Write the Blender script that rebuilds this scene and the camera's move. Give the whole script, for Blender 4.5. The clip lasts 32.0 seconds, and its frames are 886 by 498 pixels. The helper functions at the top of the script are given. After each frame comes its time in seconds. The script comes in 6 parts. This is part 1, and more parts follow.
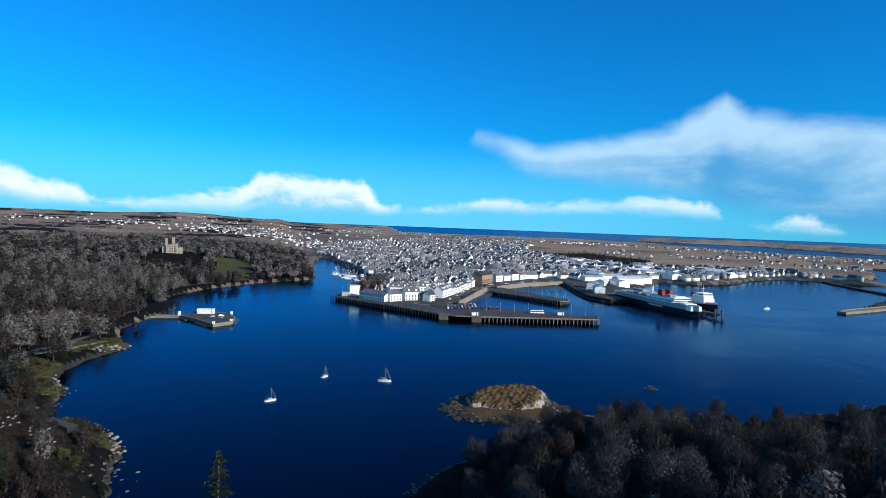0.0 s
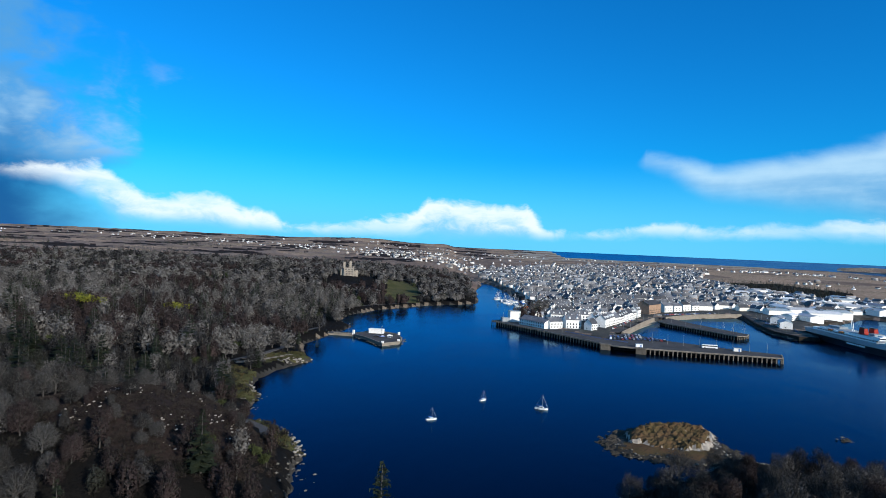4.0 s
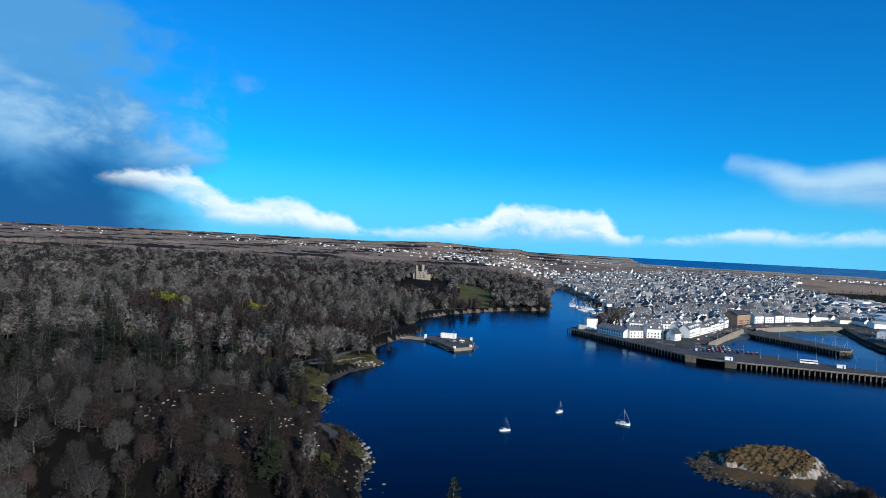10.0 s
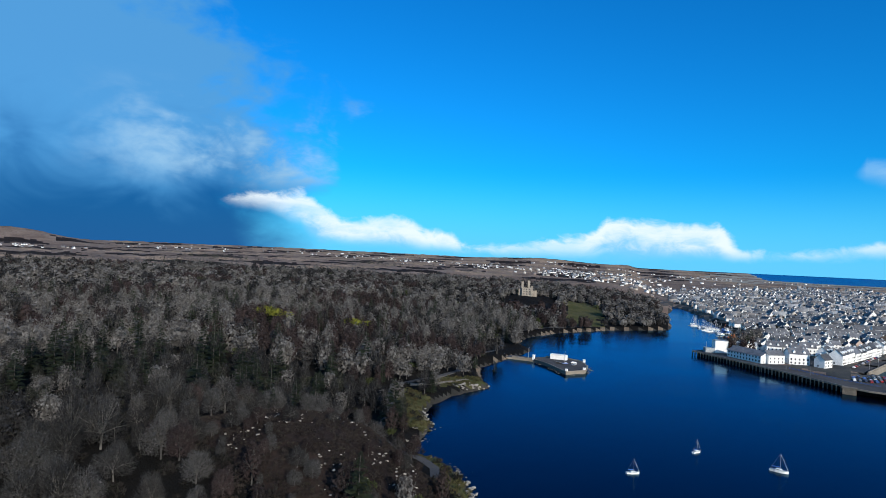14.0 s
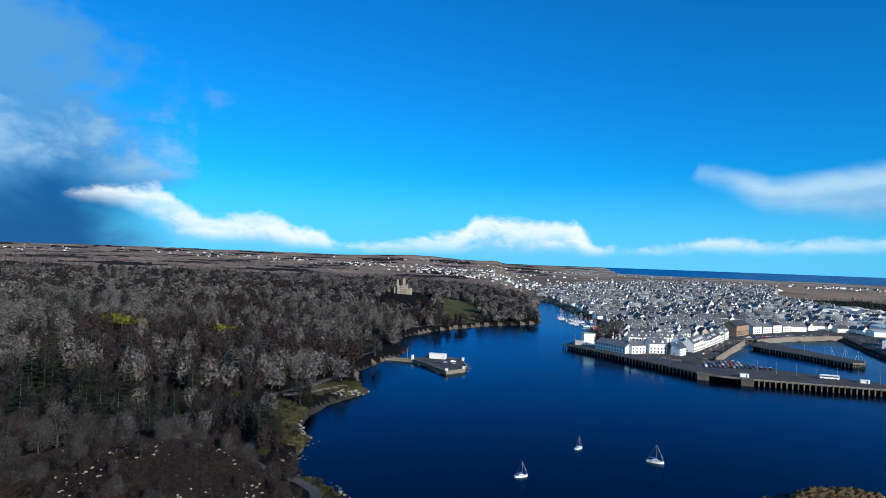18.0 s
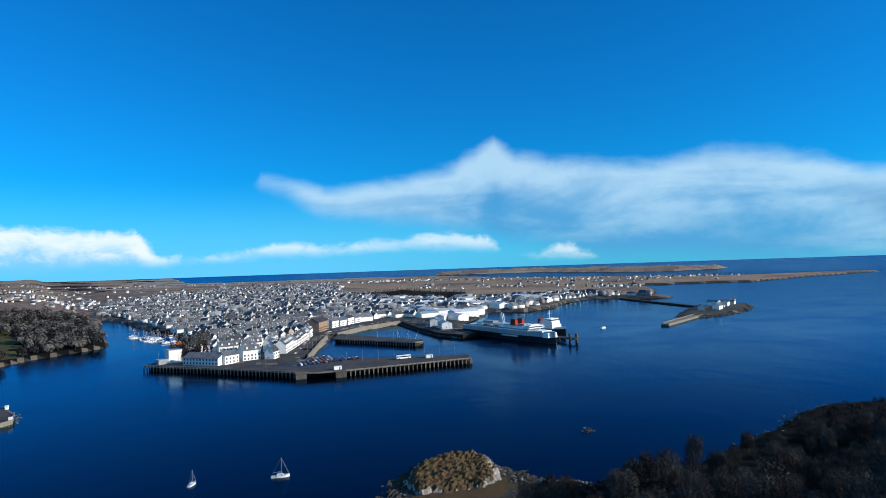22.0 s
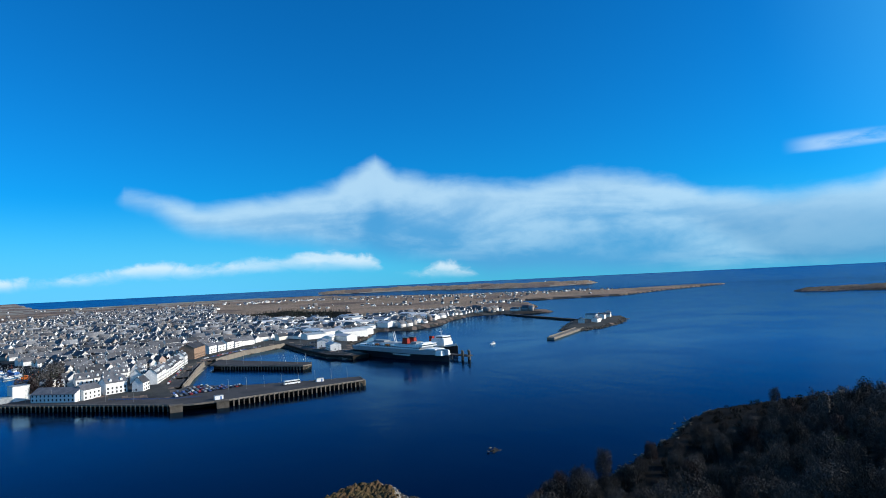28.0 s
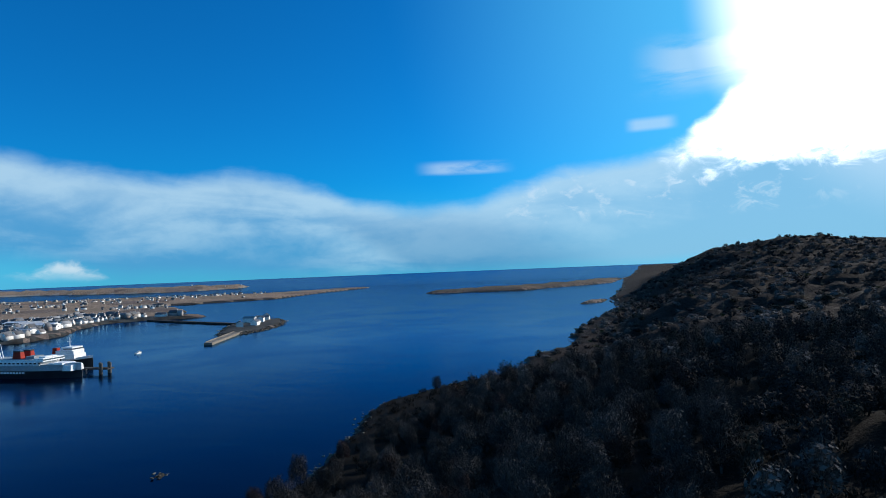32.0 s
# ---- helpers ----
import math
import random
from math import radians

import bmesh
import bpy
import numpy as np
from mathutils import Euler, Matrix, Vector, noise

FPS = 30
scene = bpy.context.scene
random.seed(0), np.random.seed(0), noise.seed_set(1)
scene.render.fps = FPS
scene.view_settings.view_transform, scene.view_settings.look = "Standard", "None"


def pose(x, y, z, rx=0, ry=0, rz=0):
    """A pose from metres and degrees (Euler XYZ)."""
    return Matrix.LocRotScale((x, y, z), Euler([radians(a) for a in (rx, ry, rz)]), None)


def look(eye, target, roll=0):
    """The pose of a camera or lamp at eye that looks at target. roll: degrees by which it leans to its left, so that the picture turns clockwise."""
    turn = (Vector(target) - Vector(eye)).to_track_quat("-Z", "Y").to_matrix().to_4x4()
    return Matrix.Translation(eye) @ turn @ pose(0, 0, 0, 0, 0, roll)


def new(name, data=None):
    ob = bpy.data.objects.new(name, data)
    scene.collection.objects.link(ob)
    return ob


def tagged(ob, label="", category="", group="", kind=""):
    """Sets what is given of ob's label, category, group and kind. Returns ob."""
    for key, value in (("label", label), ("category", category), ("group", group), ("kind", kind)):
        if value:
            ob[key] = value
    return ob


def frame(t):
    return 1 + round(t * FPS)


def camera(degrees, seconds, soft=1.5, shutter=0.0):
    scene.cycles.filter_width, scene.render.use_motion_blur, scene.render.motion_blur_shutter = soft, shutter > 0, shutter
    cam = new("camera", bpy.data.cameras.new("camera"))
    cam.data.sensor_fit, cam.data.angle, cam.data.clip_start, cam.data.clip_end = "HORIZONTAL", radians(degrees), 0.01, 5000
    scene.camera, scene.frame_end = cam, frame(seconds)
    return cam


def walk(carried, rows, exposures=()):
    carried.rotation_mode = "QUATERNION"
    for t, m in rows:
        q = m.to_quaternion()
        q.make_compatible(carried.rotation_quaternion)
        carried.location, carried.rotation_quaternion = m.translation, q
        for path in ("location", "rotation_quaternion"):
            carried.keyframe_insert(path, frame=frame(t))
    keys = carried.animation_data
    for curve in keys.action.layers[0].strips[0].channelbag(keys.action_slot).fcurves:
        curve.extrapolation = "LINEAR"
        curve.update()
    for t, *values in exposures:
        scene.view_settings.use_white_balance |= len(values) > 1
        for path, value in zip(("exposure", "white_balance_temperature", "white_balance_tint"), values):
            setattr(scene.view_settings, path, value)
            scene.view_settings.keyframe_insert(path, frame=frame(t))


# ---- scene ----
cam = camera(71.95, 32.0, soft=0.8)

# seconds, place (x, y, z), heading clockwise from +y, tilt, lean
PATH = [
    (0, -4.33, -4.50, 79.18, 0.412, -2.266, 2.072),
    (0.5, -4.42, -4.55, 79.72, -0.290, -1.971, 2.460),
    (1, -4.40, -4.66, 80.04, -0.525, -1.400, 2.388),
    (1.5, -4.26, -4.93, 80.21, -1.112, -1.291, 2.367),
    (2, -3.98, -5.45, 80.28, -2.117, -1.050, 2.150),
    (2.5, -3.53, -6.30, 80.33, -2.653, -0.909, 2.211),
    (3, -2.90, -7.47, 80.42, -6.451, -0.730, 2.163),
    (3.5, -2.12, -8.87, 80.54, -11.020, -0.635, 2.156),
    (4, -1.33, -10.14, 80.68, -14.916, -0.497, 2.407),
    (4.5, -0.79, -10.79, 80.74, -18.798, -0.435, 2.290),
    (6.5, 0.08, -11.01, 80.60, -19.458, -0.233, 2.469),
    (7, 0.00, -10.55, 80.50, -19.291, -0.182, 2.464),
    (7.5, -0.47, -9.47, 80.38, -20.192, -0.441, 2.705),
    (8, -1.22, -8.01, 80.23, -20.957, -0.480, 2.802),
    (8.5, -2.09, -6.38, 80.10, -21.163, -0.528, 2.823),
    (9, -3.07, -4.59, 79.97, -21.869, -0.594, 3.003),
    (9.5, -4.15, -2.57, 79.82, -21.841, -0.498, 2.823),
    (10, -5.39, -0.21, 79.66, -21.708, -0.363, 2.875),
    (10.5, -6.82, 2.59, 79.46, -21.775, -0.423, 2.841),
    (11, -8.46, 5.83, 79.21, -22.573, -0.517, 2.833),
    (11.5, -10.26, 9.36, 78.94, -28.229, -0.549, 2.880),
    (12, -12.15, 12.96, 78.64, -31.218, -0.723, 3.041),
    (12.5, -14.04, 16.39, 78.34, -31.527, -0.697, 3.020),
    (13, -15.88, 19.52, 78.05, -31.157, -0.722, 3.363),
    (13.5, -17.64, 22.32, 77.78, -31.257, -0.220, 3.047),
    (14, -19.29, 24.76, 77.61, -31.450, 0.723, 2.579),
    (14.5, -20.73, 26.80, 77.60, -31.538, 0.758, 2.736),
    (16.5, -25.77, 33.36, 78.12, -30.288, 0.157, 2.950),
    (17, -26.94, 34.49, 78.31, -26.956, 0.484, 2.707),
    (17.5, -28.34, 35.51, 78.44, -23.387, 0.899, 2.322),
    (18, -30.07, 36.94, 78.45, -19.451, 0.930, 2.013),
    (18.5, -32.07, 38.90, 78.35, -16.020, 0.870, 1.962),
    (19, -34.23, 41.31, 78.17, -12.544, 1.194, 2.041),
    (19.5, -36.46, 44.06, 77.91, -8.911, 1.485, 1.124),
    (20, -38.68, 47.03, 77.59, -3.926, 1.655, 0.718),
    (20.5, -40.84, 50.17, 77.31, 1.118, 1.778, 0.273),
    (21, -42.86, 53.47, 76.98, 6.814, 1.833, -0.377),
    (21.5, -44.67, 56.94, 76.61, 12.877, 1.706, -1.045),
    (22, -46.17, 60.50, 76.24, 19.574, 1.638, -1.891),
    (22.5, -47.31, 63.98, 75.90, 25.627, 1.409, -2.436),
    (23, -48.13, 67.15, 75.65, 30.661, 1.313, -2.734),
    (23.5, -48.71, 69.85, 75.51, 32.142, 1.581, -2.829),
    (24, -49.15, 72.00, 75.50, 31.624, 1.613, -2.827),
    (24.5, -49.50, 73.61, 75.57, 30.575, 2.071, -2.768),
    (25, -49.70, 74.66, 75.68, 29.664, 2.298, -2.856),
    (25.5, -49.66, 75.24, 75.68, 29.911, 2.537, -3.018),
    (27.5, -48.72, 76.39, 75.60, 30.374, 3.015, -2.946),
    (28, -48.22, 76.24, 75.60, 30.641, 2.943, -2.763),
    (28.5, -48.32, 76.46, 75.75, 30.795, 3.126, -2.665),
    (29, -49.79, 78.17, 76.00, 34.371, 2.961, -2.700),
    (29.5, -52.35, 81.63, 76.19, 41.788, 2.670, -3.025),
    (30, -54.98, 86.36, 76.12, 48.133, 2.300, -3.096),
    (30.5, -56.41, 91.52, 75.62, 48.969, 2.279, -2.598),
    (31, -55.51, 96.18, 74.62, 53.769, 2.217, -2.503),
    (31.5, -51.73, 99.74, 73.12, 59.111, 2.007, -2.379),
    (32, -45.39, 102.08, 71.25, 62.612, 1.976, -2.250),
]


def way(heading, tilt):
    a, b = radians(heading), radians(tilt)
    return Vector((math.sin(a) * math.cos(b), math.cos(a) * math.cos(b), math.sin(b)))


walk(cam, [(t, look((x, y, z), Vector((x, y, z)) + way(a, b), r)) for t, x, y, z, a, b, r in PATH],
     exposures=[(0, 0.2), (13, 0.12), (20, 0.12), (24, 0.1), (28, 0.1), (32, -0.05)])

# ---- sky and sun ----
SUN_AZ, SUN_EL = 124.0, 21.0
GLOW_AZ, GLOW_EL = 107.0, 21.0


class Nodes:
    """Short hand for building node trees."""

    def __init__(self, tree):
        self.tree = tree
        tree.nodes.clear()

    def add(self, kind, **given):
        node = self.tree.nodes.new(kind)
        for key, value in given.items():
            if key == "operation":
                node.operation = value
            elif key == "blend_type":
                node.blend_type = value
            elif key == "data_type":
                node.data_type = value
            elif key == "sky_type":
                node.sky_type = value
            elif key == "sun_disc":
                node.sun_disc = value
            elif key == "sun_elevation":
                node.sun_elevation = value
            elif key == "sun_rotation":
                node.sun_rotation = value
            elif key == "air_density":
                node.air_density = value
            elif key == "dust_density":
                node.dust_density = value
            elif key == "ozone_density":
                node.ozone_density = value
            elif key == "altitude":
                node.altitude = value
            elif key == "use_clamp":
                node.use_clamp = value
            else:
                self.put(node.inputs[int(key[1:]) if key[0] == "i" and key[1:].isdigit() else key], value)
        return node

    def put(self, socket, value):
        if isinstance(value, bpy.types.NodeSocket):
            self.tree.links.new(value, socket)
        elif isinstance(value, bpy.types.Node):
            self.tree.links.new(value.outputs[0], socket)
        else:
            socket.default_value = value

    def math(self, operation, a, b=0.0, clamp=False):
        return self.add("ShaderNodeMath", operation=operation, use_clamp=clamp, i0=a, i1=b).outputs[0]

    def mix(self, factor, a, b, blend="MIX"):
        node = self.add("ShaderNodeMix", data_type="RGBA", blend_type=blend)
        self.put(node.inputs[0], factor), self.put(node.inputs[6], a), self.put(node.inputs[7], b)
        return node.outputs[2]

    def ramp(self, value, low, high, smooth=True):
        node = self.add("ShaderNodeMapRange", i0=value, i1=low, i2=high)
        node.interpolation_type = "SMOOTHSTEP" if smooth else "LINEAR"
        return node.outputs[0]

    def noise(self, vector, scale, detail=4.0, rough=0.55, distortion=0.0):
        return self.add("ShaderNodeTexNoise", Vector=vector, Scale=scale, Detail=detail, Roughness=rough,
                        Distortion=distortion).outputs[0]


world = bpy.data.worlds.new("sky")
scene.world = world
world.use_nodes = True
n = Nodes(world.node_tree)
coord = n.add("ShaderNodeTexCoord").outputs["Generated"]
sep = n.add("ShaderNodeSeparateXYZ", Vector=coord)
flat = n.math("SQRT", n.math("ADD", n.math("MULTIPLY", sep.outputs[0], sep.outputs[0]),
                              n.math("MULTIPLY", sep.outputs[1], sep.outputs[1])))
azim = n.math("MULTIPLY", n.math("ARCTAN2", sep.outputs[0], sep.outputs[1]), 180 / math.pi)
elev = n.math("MULTIPLY", n.math("ARCTAN2", sep.outputs[2], flat), 180 / math.pi)
sky = n.add("ShaderNodeTexSky", sky_type="NISHITA", sun_disc=False, sun_elevation=radians(SUN_EL),
            sun_rotation=radians(SUN_AZ), altitude=50.0, air_density=1.0, dust_density=0.2, ozone_density=2.5)
blue = n.mix(1.0, sky.outputs[0], (0.03, 0.84, 1.62, 1.0), "MULTIPLY")
# cloud fields, laid out by compass heading and height above the horizon
span = n.add("ShaderNodeCombineXYZ", i0=azim, i1=elev)


def streaks(sx, sy, seed, detail=6.0, rough=0.55, warp=0.6):
    where = n.add("ShaderNodeCombineXYZ", i0=n.math("MULTIPLY", azim, sx), i1=n.math("MULTIPLY", elev, sy), i2=seed)
    return n.noise(where, 1.0, detail, rough, warp)


def bump_in(value, a, b, c, d):
    """1 between b and c, falling to 0 at a and d."""
    return n.math("MULTIPLY", n.ramp(value, a, b), n.math("SUBTRACT", 1.0, n.ramp(value, c, d)))


def profile(stops, low=-100.0, high=140.0, top=24.0):
    """A height in degrees that follows the compass heading."""
    turn = n.add("ShaderNodeMapRange", i0=azim, i1=low, i2=high).outputs[0]
    ramp = n.add("ShaderNodeValToRGB", Fac=turn)
    ramp.color_ramp.interpolation = "EASE"
    while len(ramp.color_ramp.elements) < len(stops):
        ramp.color_ramp.elements.new(0.5)
    for k, (a, e) in enumerate(stops):
        v = e / top
        ramp.color_ramp.elements[k].position = (a - low) / (high - low)
        ramp.color_ramp.elements[k].color = (v, v, v, 1)
    return n.math("MULTIPLY", ramp.outputs[0], top)


wisps, puffs = streaks(0.10, 0.42, 3.0, 6.0, 0.55, 0.3), streaks(0.34, 0.6, 9.0, 7.0, 0.6, 0.3)


def bank(top_stops, low_stops, field, rough_edge, soft_edge, low_soft, drop=0.0):
    """Cloud between a soft lower edge and a ragged upper edge."""
    ragged = n.math("MULTIPLY", n.math("SUBTRACT", field, 0.5), rough_edge)
    gap = n.math("SUBTRACT", n.math("ADD", profile(top_stops), ragged), elev)
    under = n.math("SUBTRACT", elev, n.math("ADD", profile(low_stops), n.math("MULTIPLY", ragged, -0.6)))
    return n.math("MULTIPLY", n.ramp(gap, 0.0, soft_edge), n.ramp(under, -drop, low_soft - drop)), gap


def blend(parts):
    """A weighted sum of noise fields."""
    total = None
    for field, share in parts:
        one = n.math("MULTIPLY", field, share)
        total = one if total is None else n.math("ADD", total, one)
    return total


billow, finer = streaks(0.13, 0.20, 15.0, 4.0, 0.5, 0.5), streaks(0.5, 0.8, 33.0, 6.0, 0.6, 0.5)
lumps = blend([(billow, 0.7), (puffs, 0.3)])
# the shower in the west
curtain = n.math("ADD", n.math("MULTIPLY", n.ramp(elev, 13.0, 24.0, False), -14.0), -42.5)
curtain = n.math("ADD", curtain, n.math("MULTIPLY", n.math("SUBTRACT", lumps, 0.5), n.math("ADD", 8.0, n.math("MULTIPLY", n.ramp(elev, 2.0, 9.0), 26.0))))
showers = n.math("MULTIPLY", n.ramp(n.math("SUBTRACT", curtain, azim), -1.0, 8.0), n.ramp(azim, -178.0, -140.0))
dim_base = n.ramp(n.math("ADD", elev, n.math("MULTIPLY", n.math("SUBTRACT", billow, 0.5), 13.0)), 1.5, 11.0)
shower_colour = n.mix(dim_base, (0.03, 0.62, 2.7, 1.0), (1.0, 3.6, 7.2, 1.0))
heads = n.math("MULTIPLY", n.ramp(lumps, 0.44, 0.66), bump_in(elev, 4.5, 8.0, 10.0, 15.0))
heads = n.math("MULTIPLY", heads, n.ramp(azim, -66.0, -55.0))
shower_colour = n.mix(n.math("MULTIPLY", heads, 0.85), shower_colour, (4.6, 6.9, 8.6, 1.0))
# the low line of heaped and flat clouds along the horizon
line, line_gap = bank([(-54, 0), (-51.5, 4.9), (-47, 5.4), (-44.5, 5.7), (-42.5, 4.2), (-40.5, 3.2), (-36, 4.0), (-34, 3.4), (-33, 2.3), (-31.5, 2.7), (-29, 1.2), (-26, 1.7), (-18, 2.7), (-16.8, 4.5),
                       (-11, 4.1), (-6.8, 4.1), (-5.8, 2.0), (-2, 1.7), (5, 3.0), (9, 2.6), (14, 3.0), (20, 3.5), (24, 3.1), (25.5, 1.0), (28.5, 1.2), (30.5, 2.4), (32.5, 1.6), (34.5, 0), (130, 0)],
                      [(-54, 4.2), (-48, 3.2), (-45, 2.0), (-43, 0.5), (-30, 0.2), (-16, 0.0), (-7, 0.4), (5, 1.0), (16, 1.2), (24, 1.0), (30, 0.0), (130, 0)], blend([(puffs, 0.4), (finer, 0.6)]), 2.6, 0.9, 1.3)
fade = n.math("SUBTRACT", 1.0, n.math("MULTIPLY", n.ramp(azim, -6.5, -4.0), 0.3))
line = n.math("MULTIPLY", n.math("MULTIPLY", line, fade), n.math("ADD", 0.65, n.math("MULTIPLY", n.ramp(wisps, 0.36, 0.56), 0.35)))
line_colour = n.mix(n.ramp(n.math("ADD", line_gap, n.math("MULTIPLY", n.math("SUBTRACT", finer, 0.5), 2.4)), 0.9, 3.6), (9.4, 10.4, 10.9, 1.0), (2.4, 6.6, 10.4, 1.0))
# the great bank over the sea, bright along its crest and greyer beneath
great, great_gap = bank([(1.5, 6.8), (3, 9.3), (7, 8.9), (9, 8.2), (14, 8.9), (20, 9.8), (22.8, 11.2), (24.5, 12.6), (26.5, 11.0), (31, 10.0), (38, 9.3), (44.5, 10.1), (48, 9.6), (51, 8.7), (55, 7.1),
                         (60, 6.5), (65, 6.9), (70, 8.2), (74, 9.4), (80, 10.0), (84, 10.8), (86.5, 12.8), (89, 15.0), (93, 17), (97, 20), (102, 24), (130, 24)],
                        [(1.5, 9.4), (4, 8.0), (9, 5.6), (16, 4.8), (22, 3.8), (27, 2.6), (36, 1.0), (52, 0.2), (64, 0), (130, 0)], blend([(wisps, 0.7), (finer, 0.3)]), 2.2, 1.9, 2.6, 1.6)
texture = n.ramp(blend([(streaks(0.07, 0.26, 40.0, 4.0), 0.7), (puffs, 0.3)]), 0.34, 0.66)
depth = n.ramp(n.math("ADD", great_gap, n.math("MULTIPLY", n.math("SUBTRACT", texture, 0.5), -3.6)), 0.8, 8.5)
shaft = n.math("MULTIPLY", bump_in(n.math("ADD", azim, n.math("MULTIPLY", elev, 1.6)), 58.0, 62.0, 70.0, 82.0), n.math("SUBTRACT", 1.0, n.ramp(elev, 3.0, 6.5)))
great_colour = n.mix(depth, (5.4, 8.0, 9.9, 1.0), n.mix(n.ramp(azim, 58.0, 80.0), (0.9, 3.7, 7.2, 1.0), (3.0, 6.0, 8.7, 1.0)))
great_colour = n.mix(n.math("MULTIPLY", shaft, 0.5), great_colour, (0.35, 2.2, 5.2, 1.0))
crests = n.math("MULTIPLY", n.math("MULTIPLY", n.ramp(finer, 0.52, 0.7), bump_in(elev, 3.5, 5.0, 7.0, 9.0)), bump_in(azim, 66, 72, 90, 100))
great_colour = n.mix(n.math("MULTIPLY", crests, 0.5), great_colour, (9.0, 10.2, 11.0, 1.0))
lone = n.math("MULTIPLY", n.ramp(wisps, 0.40, 0.56), n.math("MULTIPLY", bump_in(azim, 60, 63, 66.5, 70), bump_in(elev, 8.7, 9.2, 9.6, 10.3)))
lone = n.math("ADD", lone, n.math("MULTIPLY", bump_in(azim, 79.5, 80.8, 83, 84.5), bump_in(elev, 11.4, 11.9, 12.3, 12.9)), True)
lone = n.math("ADD", lone, n.math("MULTIPLY", n.ramp(wisps, 0.36, 0.6), n.math("MULTIPLY", bump_in(azim, 80, 85, 94, 98), bump_in(elev, 13.5, 16.0, 17.5, 20.0))), True)
# cloud lit through round the sun
toward = n.add("ShaderNodeVectorMath", operation="DOT_PRODUCT", i0=coord, i1=tuple(way(GLOW_AZ, GLOW_EL))).outputs["Value"]
glow = n.ramp(toward, 0.935, 0.978)
halo = n.math("POWER", n.ramp(toward, 0.70, 0.98, False), 1.6)
lit = n.math("MULTIPLY", n.ramp(n.math("ADD", toward, n.math("MULTIPLY", n.math("SUBTRACT", finer, 0.5), 0.05)), 0.89, 0.945),
             n.ramp(n.math("ADD", elev, n.math("MULTIPLY", n.math("SUBTRACT", finer, 0.5), 5.0)), 7.0, 9.8))
great_colour = n.mix(lit, great_colour, (30.0, 30.0, 30.0, 1.0))
haze = n.math("MULTIPLY", n.math("SUBTRACT", 1.0, n.ramp(elev, -1.0, 8.5)), n.math("SUBTRACT", 0.9, n.math("MULTIPLY", n.ramp(azim, 2.0, 40.0), 0.45)))
open_sky = n.mix(haze, blue, (1.5, 6.6, 11.2, 1.0))
open_sky = n.mix(n.math("MULTIPLY", halo, 0.7), open_sky, (1.6, 8.0, 12.5, 1.0))
open_sky = n.mix(n.math("MULTIPLY", glow, 0.8), open_sky, (24.0, 25.0, 26.0, 1.0))
whole = n.mix(n.math("MULTIPLY", great, 0.82), open_sky, great_colour)
whole = n.mix(n.math("MULTIPLY", lone, 0.45), whole, n.mix(glow, (7.5, 9.4, 10.8, 1.0), (30.0, 30.0, 30.0, 1.0)))
whole = n.mix(n.math("MULTIPLY", showers, 0.9), whole, shower_colour)
whole = n.mix(n.math("MULTIPLY", line, 0.92), whole, line_colour)
back = n.add("ShaderNodeBackground", Color=whole, Strength=0.09)
n.put(n.add("ShaderNodeOutputWorld").inputs["Surface"], back)

sun = new("sun", bpy.data.lights.new("sun", "SUN"))
sun.data.energy, sun.data.angle, sun.data.color = 4.8, radians(0.55), (1.0, 0.93, 0.82)
sun.matrix_world = look(way(SUN_AZ, SUN_EL) * 900, (0, 0, 0))
tagged(sun, "low spring sun", "sun", kind="structure")

# ---- materials ----


def surface(name, colours, scale=1.0, rough=0.85, bump=0.3, metal=0.0, detail=6.0, vary=0.0, spec=0.05, island=False):
    """A material of two or three colours mixed by coarse and fine noise, with relief. vary: spread between objects."""
    made = bpy.data.materials.new(name)
    made.use_nodes = True
    m = Nodes(made.node_tree)
    pos = m.add("ShaderNodeNewGeometry").outputs["Position"]
    coarse = m.noise(pos, scale * 0.13, 4.0, 0.6)
    fine = m.noise(pos, scale * 1.9, detail, 0.65)
    colour = m.mix(m.ramp(coarse, 0.36, 0.64), (*colours[0], 1), (*colours[1], 1))
    if len(colours) > 2:
        colour = m.mix(m.ramp(fine, 0.48, 0.66), colour, (*colours[2], 1))
    grain = m.ramp(fine, 0.25, 0.75, False)
    colour = m.mix(1.0, colour, m.mix(grain, (0.72, 0.72, 0.72, 1), (1.24, 1.24, 1.24, 1)), "MULTIPLY")
    if vary or island:
        chance = m.add("ShaderNodeNewGeometry").outputs["Random Per Island"] if island else m.add("ShaderNodeObjectInfo").outputs["Random"]
        low, high = 1 - (vary or 0.3), 1 + (vary or 0.3)
        colour = m.mix(1.0, colour, m.mix(chance, (low, low, low, 1), (high, high, high, 1)), "MULTIPLY")
    shader = m.add("ShaderNodeBsdfPrincipled", Roughness=rough, Metallic=metal)
    m.put(shader.inputs["Base Color"], colour)
    shader.inputs["Specular IOR Level"].default_value = spec
    if bump:
        relief = m.add("ShaderNodeBump", Strength=bump, Distance=0.6 / scale, Height=fine)
        m.put(shader.inputs["Normal"], relief)
    m.put(m.add("ShaderNodeOutputMaterial").inputs["Surface"], shader)
    return made


